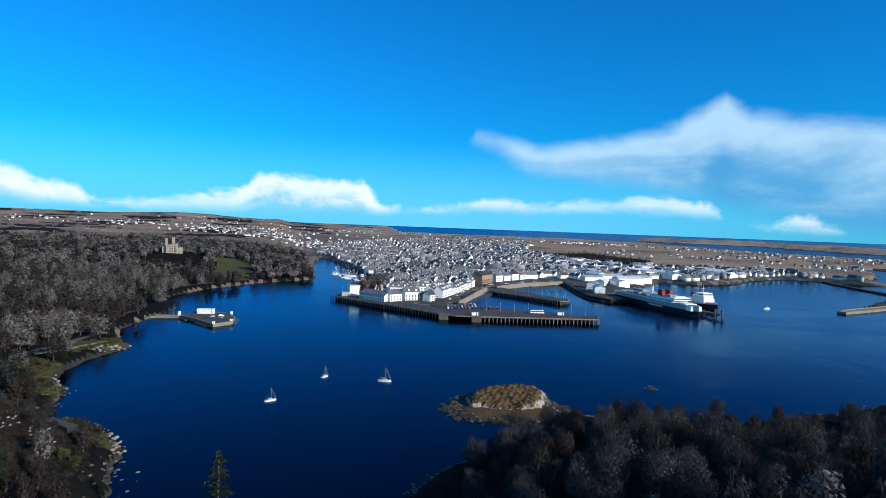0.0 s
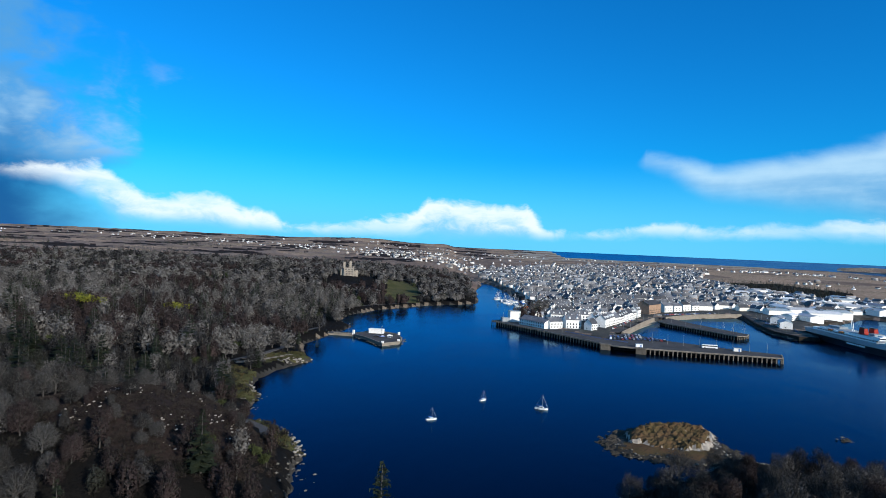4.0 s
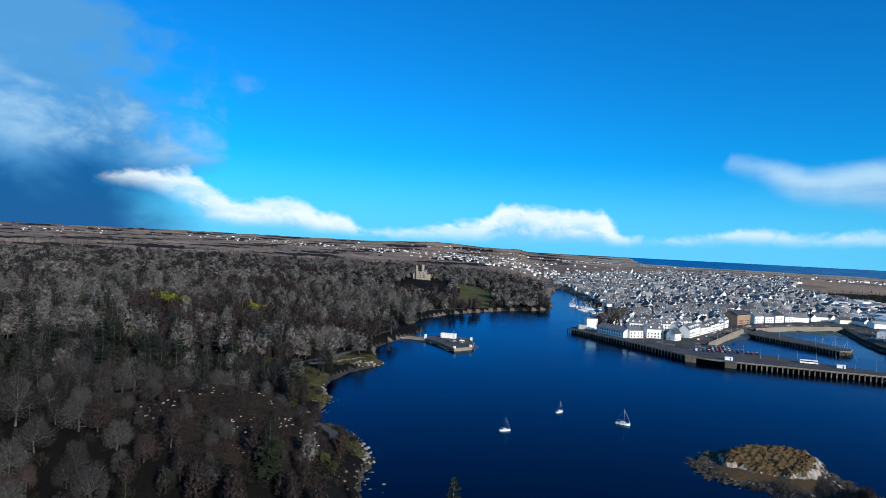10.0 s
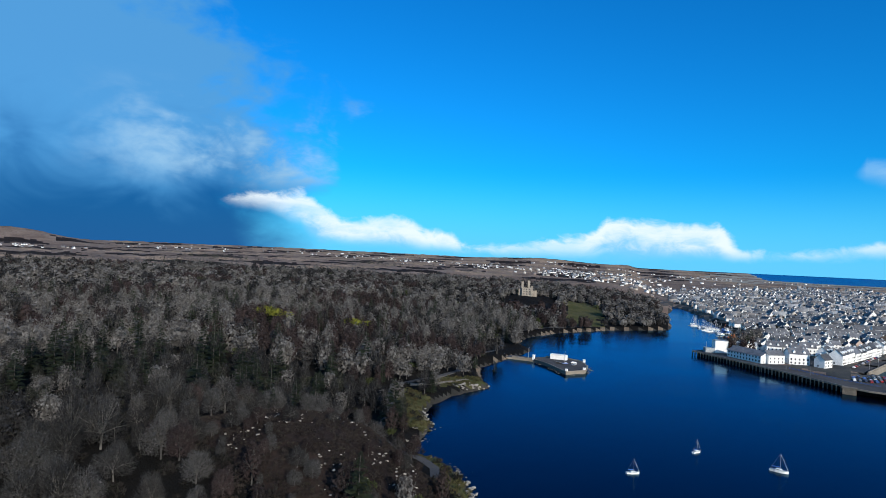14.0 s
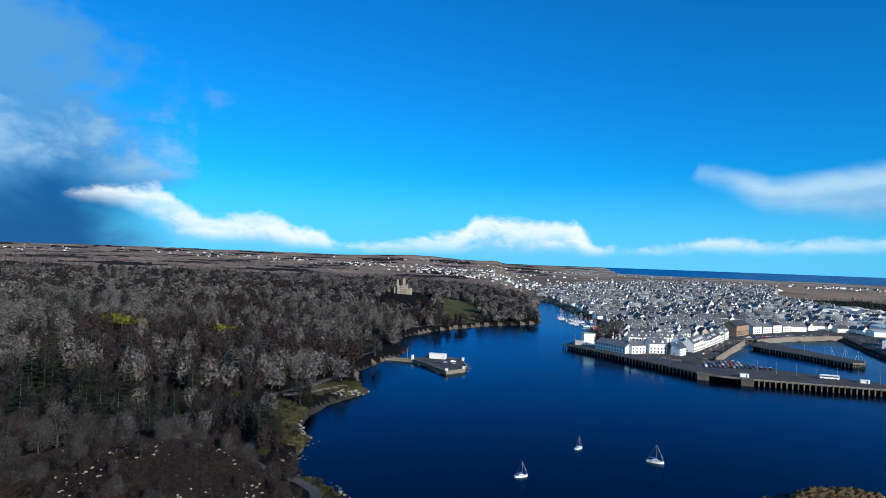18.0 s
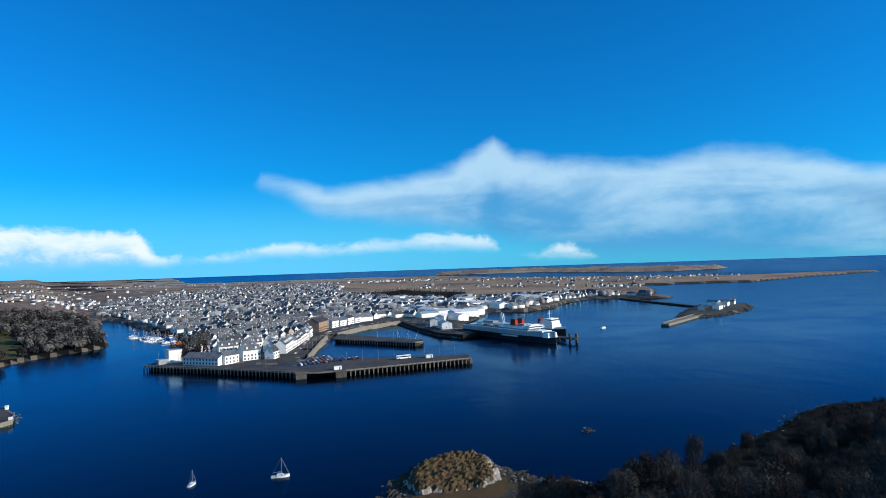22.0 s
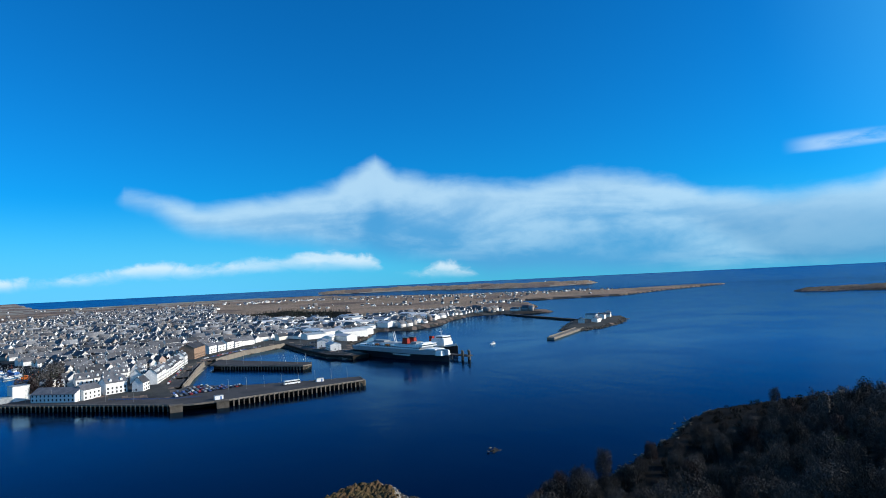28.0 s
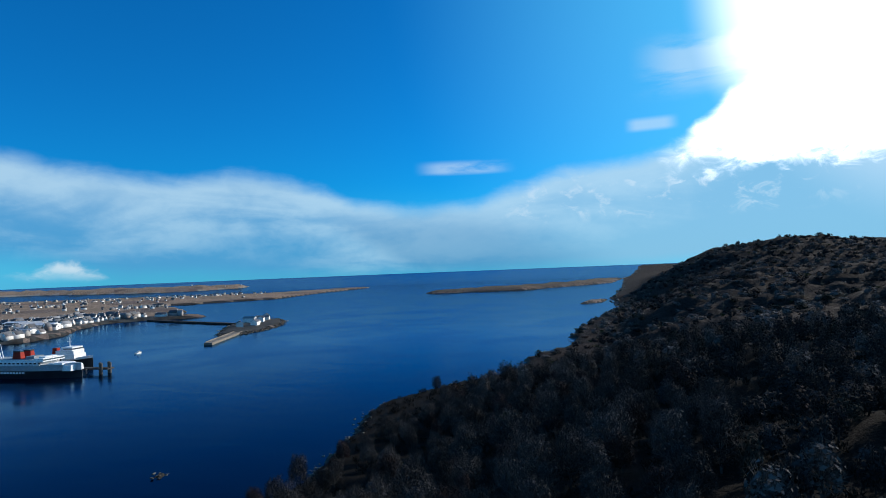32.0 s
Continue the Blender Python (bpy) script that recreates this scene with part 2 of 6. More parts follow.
def choice(name, colours, rough=0.8, scale=1.0, bump=0.15, island=False):
    """A paint that takes one of several colours by object, with faint weathering."""
    made = bpy.data.materials.new(name)
    made.use_nodes = True
    m = Nodes(made.node_tree)
    chance = m.add("ShaderNodeNewGeometry").outputs["Random Per Island"] if island else m.add("ShaderNodeObjectInfo").outputs["Random"]
    ramp = m.add("ShaderNodeValToRGB", Fac=chance)
    ramp.color_ramp.interpolation = "CONSTANT"
    while len(ramp.color_ramp.elements) < len(colours):
        ramp.color_ramp.elements.new(0.5)
    for k, c in enumerate(colours):
        ramp.color_ramp.elements[k].position = k / len(colours)
        ramp.color_ramp.elements[k].color = (*c, 1)
    pos = m.add("ShaderNodeNewGeometry").outputs["Position"]
    dirt = m.noise(pos, 0.35 * scale, 5.0, 0.65)
    fine = m.noise(pos, 3.0 * scale, 4.0, 0.6)
    colour = m.mix(1.0, ramp.outputs[0], m.mix(m.ramp(dirt, 0.3, 0.7), (0.82, 0.81, 0.78, 1), (1.06, 1.06, 1.06, 1)), "MULTIPLY")
    shader = m.add("ShaderNodeBsdfPrincipled", Roughness=rough)
    m.put(shader.inputs["Base Color"], colour)
    m.put(shader.inputs["Normal"], m.add("ShaderNodeBump", Strength=bump, Distance=0.1, Height=fine))
    m.put(m.add("ShaderNodeOutputMaterial").inputs["Surface"], shader)
    return made


def water_material():
    made = bpy.data.materials.new("sea_water")
    made.use_nodes = True
    m = Nodes(made.node_tree)
    pos = m.add("ShaderNodeNewGeometry").outputs["Position"]
    sway = m.add("ShaderNodeMapping", Vector=pos)
    sway.inputs["Scale"].default_value, sway.inputs["Rotation"].default_value = (1.0, 0.45, 1.0), (0, 0, radians(25))
    ripple = m.noise(sway.outputs[0], 0.42, 6.0, 0.66, 0.4)
    swell = m.noise(sway.outputs[0], 0.045, 3.0, 0.5, 0.8)
    calm = m.noise(pos, 0.009, 4.0, 0.6, 1.2)
    height = m.math("ADD", m.math("MULTIPLY", ripple, 0.35), m.math("MULTIPLY", swell, 1.6))
    relief = m.add("ShaderNodeBump", Strength=0.30, Distance=0.5, Height=height)
    colour = m.mix(m.ramp(calm, 0.35, 0.7), (0.0001, 0.0005, 0.003, 1), (0.0001, 0.0009, 0.005, 1))
    deep = m.add("ShaderNodeBsdfDiffuse", Color=colour)
    gloss = m.add("ShaderNodeBsdfGlossy", Color=(0.30, 0.60, 0.90, 1), Normal=relief)
    m.put(gloss.inputs["Roughness"], m.math("ADD", 0.10, m.math("MULTIPLY", m.ramp(calm, 0.35, 0.65), 0.10)))
    share = m.math("MINIMUM", m.add("ShaderNodeFresnel", IOR=1.18), 0.45)
    shader = m.add("ShaderNodeMixShader", i0=share, i1=deep, i2=gloss)
    m.put(m.add("ShaderNodeOutputMaterial").inputs["Surface"], shader)
    return made


MAT = {
    "sea": water_material(),
    "moor": surface("moor", [(0.1562, 0.1125, 0.09), (0.2375, 0.1812, 0.1475), (0.1063, 0.08, 0.06625)], 0.05, 0.95, 0.5),
    "field": surface("field", [(0.275, 0.1938, 0.1375), (0.1875, 0.1438, 0.1), (0.3375, 0.2438, 0.1812)], 0.06, 0.95, 0.3),
    "grass": surface("grass", [(0.055, 0.058, 0.023), (0.085, 0.077, 0.036), (0.04, 0.044, 0.018)], 0.4, 0.95, 0.4),
    # near-black, so the floor colour itself carries the shadow between the trees
    "shaded_litter": surface("shaded_woodland_floor", [(0.0065, 0.0062, 0.006), (0.01, 0.0092, 0.0085), (0.004, 0.004, 0.004)], 0.5, 0.95, 0.6),
    "town": surface("street", [(0.05, 0.05, 0.052), (0.08, 0.078, 0.073), (0.055, 0.06, 0.045)], 0.25, 0.9, 0.2),
    "shore": surface("shore_rock", [(0.035, 0.032, 0.028), (0.065, 0.058, 0.05), (0.025, 0.024, 0.02)], 0.6, 0.8, 0.8),
    "islet": surface("islet_grass", [(0.1062, 0.0629, 0.0357), (0.08925, 0.0663, 0.0306), (0.03825, 0.0289, 0.017)], 0.9, 0.95, 0.7),
    "skerry": surface("skerry_turf", [(0.1125, 0.087, 0.0675), (0.18, 0.135, 0.099), (0.045, 0.039, 0.036)], 0.05, 0.95, 0.5),
    "bank": surface("shore_bank", [(0.17, 0.13, 0.095), (0.12, 0.092, 0.07), (0.20, 0.165, 0.125)], 0.5, 0.95, 0.5),
    "ledge": surface("islet_ledges", [(0.34, 0.31, 0.28), (0.24, 0.215, 0.19), (0.16, 0.14, 0.115)], 1.5, 0.9, 0.5),
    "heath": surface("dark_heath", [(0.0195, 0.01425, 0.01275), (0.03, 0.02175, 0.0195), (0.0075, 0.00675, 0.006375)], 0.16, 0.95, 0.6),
    "sand": surface("wet_sand", [(0.30, 0.27, 0.22), (0.24, 0.22, 0.18)], 0.2, 0.7, 0.1),
}

# ---- the lie of the land ----
HUB = Vector((-20.0, 40.0, 0.0))
MAINLAND = [
    (4700, 900), (2842, 663), (1705, 450), (1210, 370), (978, 308), (731, 289), (565, 277), (479, 250), (396, 264), (340, 242),
    (318, 258), (300, 270), (255, 281), (234, 286), (205, 280), (180, 266), (150, 256), (120, 245), (92, 239), (74, 239), (63, 247), (54, 253), (46, 247), (38, 234), (27, 218), (15, 207), (5, 194), (-6, 180), (-12, 168), (-20, 150), (-30, 124), (-44, 122), (-52, 138), (-62, 120), (-76, 124),
    (-88, 152), (-101, 178), (-108, 196), (-118, 209), (-129, 218), (-139, 223), (-147, 221), (-152, 225), (-157, 237), (-163, 250), (-166, 264), (-178, 272), (-188, 297),
    (-191, 322), (-184, 355), (-199, 372), (-221, 414), (-222, 470), (-226, 516), (-252, 545), (-265, 592), (-257, 657),
    (-221, 744), (-171, 809)]
TOWNSIDE = [
    (-178, 862), (-218, 1023), (-238, 1177), (-262, 1300), (-236, 1250), (-180, 1101), (-124, 906), (-88, 785), (-77, 742),
    (-88, 690), (-100, 622), (-45, 572), (5, 528), (22, 560), (12, 600), (33, 667), (56, 738), (76, 764), (112, 810), (172, 856),
    (168, 760), (170, 692), (184, 662), (206, 668), (216, 720), (240, 800), (300, 880), (353, 968), (392, 930), (466, 966), (544, 1060), (636, 1128),
    (688, 1112), (720, 1066), (783, 1040), (830, 1184), (904, 1245), (1010, 1400), (1120, 1610), (1430, 1480), (1865, 1640),
    (2455, 1790), (2380, 1880), (1900, 1960), (1750, 2400), (1500, 3000), (1250, 3750), (700, 4020), (60, 4060), (-260, 4120), (-420, 4900)]
CLOSING = [(-4900, 4900), (-4900, -4900), (4900, -4900)]
COAST = MAINLAND + TOWNSIDE + CLOSING
ISLET = [(6, 246), (5, 260), (11, 273), (24, 289), (37, 290), (46, 284), (47, 268), (51, 252), (45, 243), (36, 238), (28, 241), (14, 239)]
GOAT = [(500, 706), (540, 745), (603, 800), (684, 842), (740, 830), (700, 775), (637, 726), (560, 692), (512, 690)]
SKERRY = [(102, 301), (105, 304), (109, 302), (107, 299), (103, 299)]
OUTER_SKERRY = [(1040, 400), (1110, 396), (1190, 378), (1120, 366), (1060, 384)]
FAR_SPIT = [(1640, 1050), (1600, 1010), (1646, 909), (1720, 746), (2227, 590), (2900, 680), (2400, 780), (1900, 900), (1750, 1010)]


def polar(*pairs):
    return [(r * math.sin(radians(a)), r * math.cos(radians(a))) for a, r in pairs]


FAR_STRIP = polar((18, 4150), (27.5, 4120), (34, 3820), (38, 3720), (43.2, 3900), (43.4, 4020), (36, 4250), (27, 4420), (18, 4420))


def inside(poly, x, y):
    """Signed distance to the outline: positive within."""
    px, py = np.asarray(x, float), np.asarray(y, float)
    best, odd = np.full(px.shape, 1e18), np.zeros(px.shape, bool)
    for (ax, ay), (bx, by) in zip(poly, poly[1:] + poly[:1]):
        dx, dy = bx - ax, by - ay
        u = np.clip(((px - ax) * dx + (py - ay) * dy) / (dx * dx + dy * dy), 0, 1)
        best = np.minimum(best, (px - ax - u * dx) ** 2 + (py - ay - u * dy) ** 2)
        if dy:
            odd ^= ((ay > py) != (by > py)) & (px < ax + (py - ay) * dx / dy)
    return np.where(odd, 1, -1) * np.sqrt(best)


def waves(x, y, size, seed):
    """Smooth uneven values from -1 to 1."""
    total = 0
    for k in range(4):
        a = seed * 1.7 + k * 2.4
        f = 2 * math.pi / size * (1 + 0.37 * k)
        total = total + np.sin((x * math.cos(a) + y * math.sin(a)) * f + seed * (k + 1)) * np.cos((x * math.sin(a * 1.3) - y * math.cos(a * 1.3)) * f * 0.8 + k)
    return total / 2.4


def hill(x, y, cx, cy, rx, ry, turn=0.0):
    c, s = math.cos(radians(turn)), math.sin(radians(turn))
    u, v = (x - cx) * c + (y - cy) * s, -(x - cx) * s + (y - cy) * c
    return np.exp(-(u / rx) ** 2 - (v / ry) ** 2)


def rise(x, y):
    """The far rim lifts a little, as the horizon does to the eye."""
    r = np.hypot(x - HUB.x, y - HUB.y)
    return 56 * np.clip((r - 3300) / 1600, 0, 1) ** 1.5


def height(x, y):
    x, y = np.asarray(x, float), np.asarray(y, float)
    d = inside(COAST, x, y) + (1.6 + 7 * np.clip((x - 300) / 150, 0, 1) * (y < 450)) * waves(x, y, 23 + 30 * (x > 300), 2) * (np.hypot(x, y) < 1300)
    step = np.clip(d, -30, 4) * 0.35
    south = np.clip((500 - y) / 200, 0, 1) * np.clip((x + 80) / 120, 0, 1)
    town = np.clip((y - 480) / 60, 0, 1) * np.clip((x + 150 + (y - 560) * 0.26) / 60, 0, 1)
    west = np.clip(1 - south - town, 0, 1)
    inland = np.clip(d, 0, None)
    h_south = 1.5 + 33 * (1 - np.exp(-np.clip(inland - 16 - 32 * np.clip((x - 60) / 70, 0, 1), 0, None) / 75)) + 26 * np.clip((x - 250) / 900, 0, 1) * (1 - np.exp(-inland / 160)) \
        + 6 * waves(x, y, 190, 5) * np.clip(inland / 120, 0, 1) + 4 * waves(x, y, 75, 13) * np.clip((x - 320) / 200, 0, 1) * np.clip(inland / 60, 0, 1)
    h_town = 3.2 + 15 * np.clip((inland - 120) / 900, 0, 1) + 2.0 * waves(x, y, 500, 3) * np.clip(inland / 500, 0, 1)
    h_west = 2.2 + 24 * (1 - np.exp(-np.clip(inland - 18, 0, None) / 170)) + 5 * waves(x, y, 260, 7) * np.clip(inland / 140, 0, 1) \
        + 16 * np.clip((inland - 600) / 2000, 0, 1)
    h = step + (d > 0) * np.clip(d / 5, 0, 1) * (south * h_south + town * h_town + west * h_west)
    h = h + np.clip(d / 12, 0, 1) * (21 * hill(x, y, -140, 152, 44, 28, -25) + 7 * hill(x, y, -138, 178, 38, 13, -18) + 8 * hill(x, y, -230, 160, 70, 60) + 7 * hill(x, y, -371, 845, 60, 50))
    far = np.hypot(x - HUB.x, y - HUB.y)
    h = h + np.clip(d / 200, 0, 1) * (24 * hill(x, y, -1715, 4000, 420, 320) + 12 * hill(x, y, -1500, 4100, 620, 300) + 70 * hill(x, y, -3950, 1700, 330, 300) + 60 * hill(x, y, -4150, 1250, 300, 300)
                                       + 8 * np.clip((-x - 700) / 2600, 0, 1) * np.clip((far - 1200) / 2000, 0, 1))
    h = h + np.clip(d / 200, 0, 1) * (34 * hill(x, y, 1500, -80, 700, 420) + 22 * hill(x, y, 1300, 130, 260, 200))
    for poly, top, edge in ((ISLET, 1.2, 9), (GOAT, 3.0, 7), (SKERRY, 1.0, 4), (OUTER_SKERRY, 7, 14), (FAR_SPIT, 11, 40), (FAR_STRIP, 22, 60)):
        e = inside(poly, x, y) + (1.5 if edge < 20 else 8) * waves(x, y, 9 if edge < 20 else 160, 4)
        own = np.clip(e, -12, 1.5) * 0.4 + np.clip(e / edge, 0, 1) ** 0.7 * top * (0.72 + 0.26 * waves(x, y, 31 if edge < 20 else 400, 6) + 0.16 * waves(y, x, 11 if edge < 20 else 90, 9) + 0.1 * waves(x, y, 5.3 if edge < 20 else 60, 12))
        h = np.maximum(h, own)
    return h + rise(x, y)


def level(x, y):
    return float(height(np.array([x]), np.array([y]))[0])


def mesh_of(name, verts, faces, materials, indices=None, smooth=False):
    data = bpy.data.meshes.new(name)
    data.from_pydata(verts, [], faces)
    for one in materials:
        data.materials.append(one)
    if indices is not None:
        data.polygons.foreach_set("material_index", np.asarray(indices, np.int32))
    if smooth:
        data.polygons.foreach_set("use_smooth", np.ones(len(data.polygons), bool))
    data.update()
    return data


def sheet(radii, angles):
    a, r = np.meshgrid(np.radians(angles), radii)
    x, y = HUB.x + r * np.sin(a), HUB.y + r * np.cos(a)
    rows, cols = r.shape
    k = np.arange(rows * cols).reshape(rows, cols)
    nxt = np.roll(k, -1, 1)
    quads = np.stack([k[:-1], nxt[:-1], nxt[1:], k[1:]], -1).reshape(-1, 4)
    return x.ravel(), y.ravel(), quads


def build_ground():
    angles = np.concatenate([np.arange(-80, 110, 0.42), np.arange(110, 280, 4.0)])
    radii = np.concatenate([[0.5, 12, 24, 34], 44 * 1.0145 ** np.arange(327)])
    x, y, quads = sheet(radii, angles)
    z = height(x, y)
    cx, cy = x[quads].mean(1), y[quads].mean(1)
    cz = z[quads].mean(1)
    d = inside(COAST, cx, cy)
    jig = waves(cx, cy, 60, 3) + waves(cx, cy, 17, 8)
    kind = np.full(len(quads), 0)
    far = np.hypot(cx - HUB.x, cy - HUB.y)
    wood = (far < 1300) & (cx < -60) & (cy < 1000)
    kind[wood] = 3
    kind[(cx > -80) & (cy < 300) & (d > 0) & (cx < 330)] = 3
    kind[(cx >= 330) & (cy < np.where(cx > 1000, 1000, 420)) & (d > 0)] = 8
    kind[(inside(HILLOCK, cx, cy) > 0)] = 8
    town = inside(TOWN_AREA, cx, cy) + 25 * jig > 0
    kind[town] = 4
    plots = np.sin(cx * 0.013 + cy * 0.004) + np.sin(cy * 0.016 - cx * 0.005)
    country = (cx > 150 + 0.05 * cy) & (cy > 1150) & ~town
    kind[country & (plots > -0.9)] = 1
    kind[country & (plots <= -0.9)] = 0
    kind[(cx < 150 + 0.05 * cy) & (cy > 2300) & (plots + jig * 0.4 > 0.5)] = 1
    kind[inside(LAWN, cx, cy) + 6 * jig > 0] = 2
    for plot in (HEADLAND, POINT, VERGE):
        kind[inside(plot, cx, cy) + 0.8 * jig > 0] = 2
    moor = (cx < -500) & (far > 1250) & ~town
    kind[moor & (plots + 0.5 * jig > 1.0) & (cx > -2600)] = 1
    kind[moor & (plots + 0.6 * jig < -0.7)] = 8
    kind[country & (inside(PLANTATION, cx, cy) > 0)] = 3
    kind[(inside(GOAT, cx, cy) > 4)] = 4
    strand = inside(FAR_SPIT, cx, cy) > 10
    kind[strand] = 9
    low = (cz - rise(cx, cy)) < 1.5 + 0.5 * jig
    kind[low & (far < 1500)] = 5
    kind[low & (cz > 0.55) & (cx < -150) & (cy > 380) & (far < 1100)] = 10
    kind[low & (far >= 1500)] = np.where(cy > 2500, 7, 5)[low & (far >= 1500)]
    kind[(inside(ISLET, cx, cy) > 5 + 2.5 * jig)] = 6
    kind[(far > 3300) & (cx > -620) & (cx < 900) & (cy > 3350) & (np.sin(cy * 0.021 + cx * 0.003 + jig) > 0.1)] = 7
    data = mesh_of("ground", np.stack([x, y, z], 1).tolist(), quads.tolist(),
                   [MAT[k] for k in ("moor", "field", "grass", "shaded_litter", "town", "shore", "islet", "sand", "heath", "skerry", "bank")], kind, True)
    return tagged(new("ground", data), "moorland, fields, woodland floor and rocky shore around a harbour", "ground", kind="structure")


def build_water():
    angles = np.arange(-180, 180, 3.0)
    radii = np.concatenate([[0.5], np.arange(300, 3300, 300), np.arange(3300, 4901, 100)])
    x, y, quads = sheet(radii, angles)
    data = mesh_of("water", np.stack([x, y, rise(x, y)], 1).tolist(), quads.tolist(), [MAT["sea"]], None, True)
    return tagged(new("water", data), "deep blue harbour water with light ripples", "sea", kind="structure")


TOWN_AREA = [(-180, 1101), (-124, 906), (-80, 760), (-100, 622), (5, 528), (20, 570), (56, 745), (112, 815), (172, 862), (170, 692),
             (206, 665), (300, 890), (392, 935), (544, 1065), (636, 1132), (760, 1060), (700, 1330), (480, 1250), (300, 1320), (240, 1700),
             (330, 2150), (120, 2380), (-60, 2330), (-230, 2050), (-330, 1640), (-270, 1320)]
LAWN = [(-345, 925), (-318, 950), (-262, 869), (-232, 740), (-268, 706)]
PLANTATION = [(272, 1640), (420, 1690), (520, 1480), (390, 1290), (270, 1330)]
POINT = [(-174, 246), (-166, 243), (-160, 250), (-165, 263), (-180, 276), (-190, 297), (-205, 308), (-212, 306), (-202, 286), (-188, 264), (-178, 256)]
VERGE = [(-110, 186), (-106, 196), (-118, 208), (-130, 216), (-139, 221), (-143, 214), (-131, 207), (-122, 200), (-116, 190)]
HILLOCK = [(-182, 168), (-160, 190), (-140, 192), (-118, 182), (-104, 160), (-104, 140), (-124, 128), (-160, 136), (-182, 150)]
HEADLAND = [(-196, 330), (-186, 352), (-199, 368), (-214, 340), (-204, 318)]
build_ground()
build_water()



ISLET_TOP = [(11, 256), (10, 265), (15, 278), (25, 288), (37, 292), (46, 289), (48, 279), (46, 266), (43, 257), (34, 252), (22, 251)]
ISLET_SKIRT = [(-2, 262), (6, 278), (22, 291), (38, 294), (51, 288), (53, 272), (60, 256), (70, 240), (58, 234), (40, 238), (20, 236), (4, 240), (-3, 250)]


def islet_height(x, y):
    """Height of the islet, and how far a place lies within its grassy top."""
    x, y = np.asarray(x, float), np.asarray(y, float)
    rag = 1.5 * waves(x, y, 9, 4) + 0.8 * waves(x, y, 4.1, 11)
    e, k = inside(ISLET_TOP, x, y) + rag, inside(ISLET_SKIRT, x, y) + 1.6 * rag
    z = np.clip(k / 5, -1, 1) * 0.9 - 0.35 + np.clip(k, 0, 3) * 0.22 * (waves(x, y, 5.5, 3) + 0.6 * waves(x, y, 2.6, 8))
    z = z + np.clip(e / 4.0, 0, 1) ** 0.6 * (3.0 + 0.8 * waves(x, y, 24, 6) + 0.45 * waves(x, y, 8, 9) + 0.22 * waves(x, y, 3.3, 12))
    z = z - 1.8 * hill(x, y, 20, 270, 3.5, 2.2) - 2.0 * hill(x, y, 36, 278, 4.0, 1.6, 15) - 1.5 * hill(x, y, 24, 252, 4.0, 2.0)
    return z, e


def build_islet():
    """A steep-sided grassy rock with bare ledges, hollows and a low reef at its landward end."""
    gx, gy = np.meshgrid(np.arange(-6, 72, 0.75), np.arange(226, 296, 0.75))
    z, e = islet_height(gx, gy)
    rows, cols = gx.shape
    idx = np.arange(rows * cols).reshape(rows, cols)
    quads = np.stack([idx[:-1, :-1], idx[:-1, 1:], idx[1:, 1:], idx[1:, :-1]], -1).reshape(-1, 4)
    quads = quads[z.ravel()[quads].max(1) > -0.6]
    zq, eq, xq = z.ravel()[quads], e.ravel()[quads].mean(1), gx.ravel()[quads].mean(1)
    pale = (eq < 1.3) | (eq < 2.4) & (xq > 40) | (zq.max(1) - zq.min(1) > 1.9)
    kind = np.where(eq < 0.4, 1, np.where(pale, 2, 0))
    data = mesh_of("islet", np.stack([gx.ravel(), gy.ravel(), z.ravel()], 1).tolist(), quads.tolist(), [MAT["islet"], MAT["shore"], MAT["ledge"]], kind)
    return tagged(new("islet", data), "small rocky islet with tawny grass and pale ledges", "islet", kind="structure")


build_islet()

# ---- building blocks ----


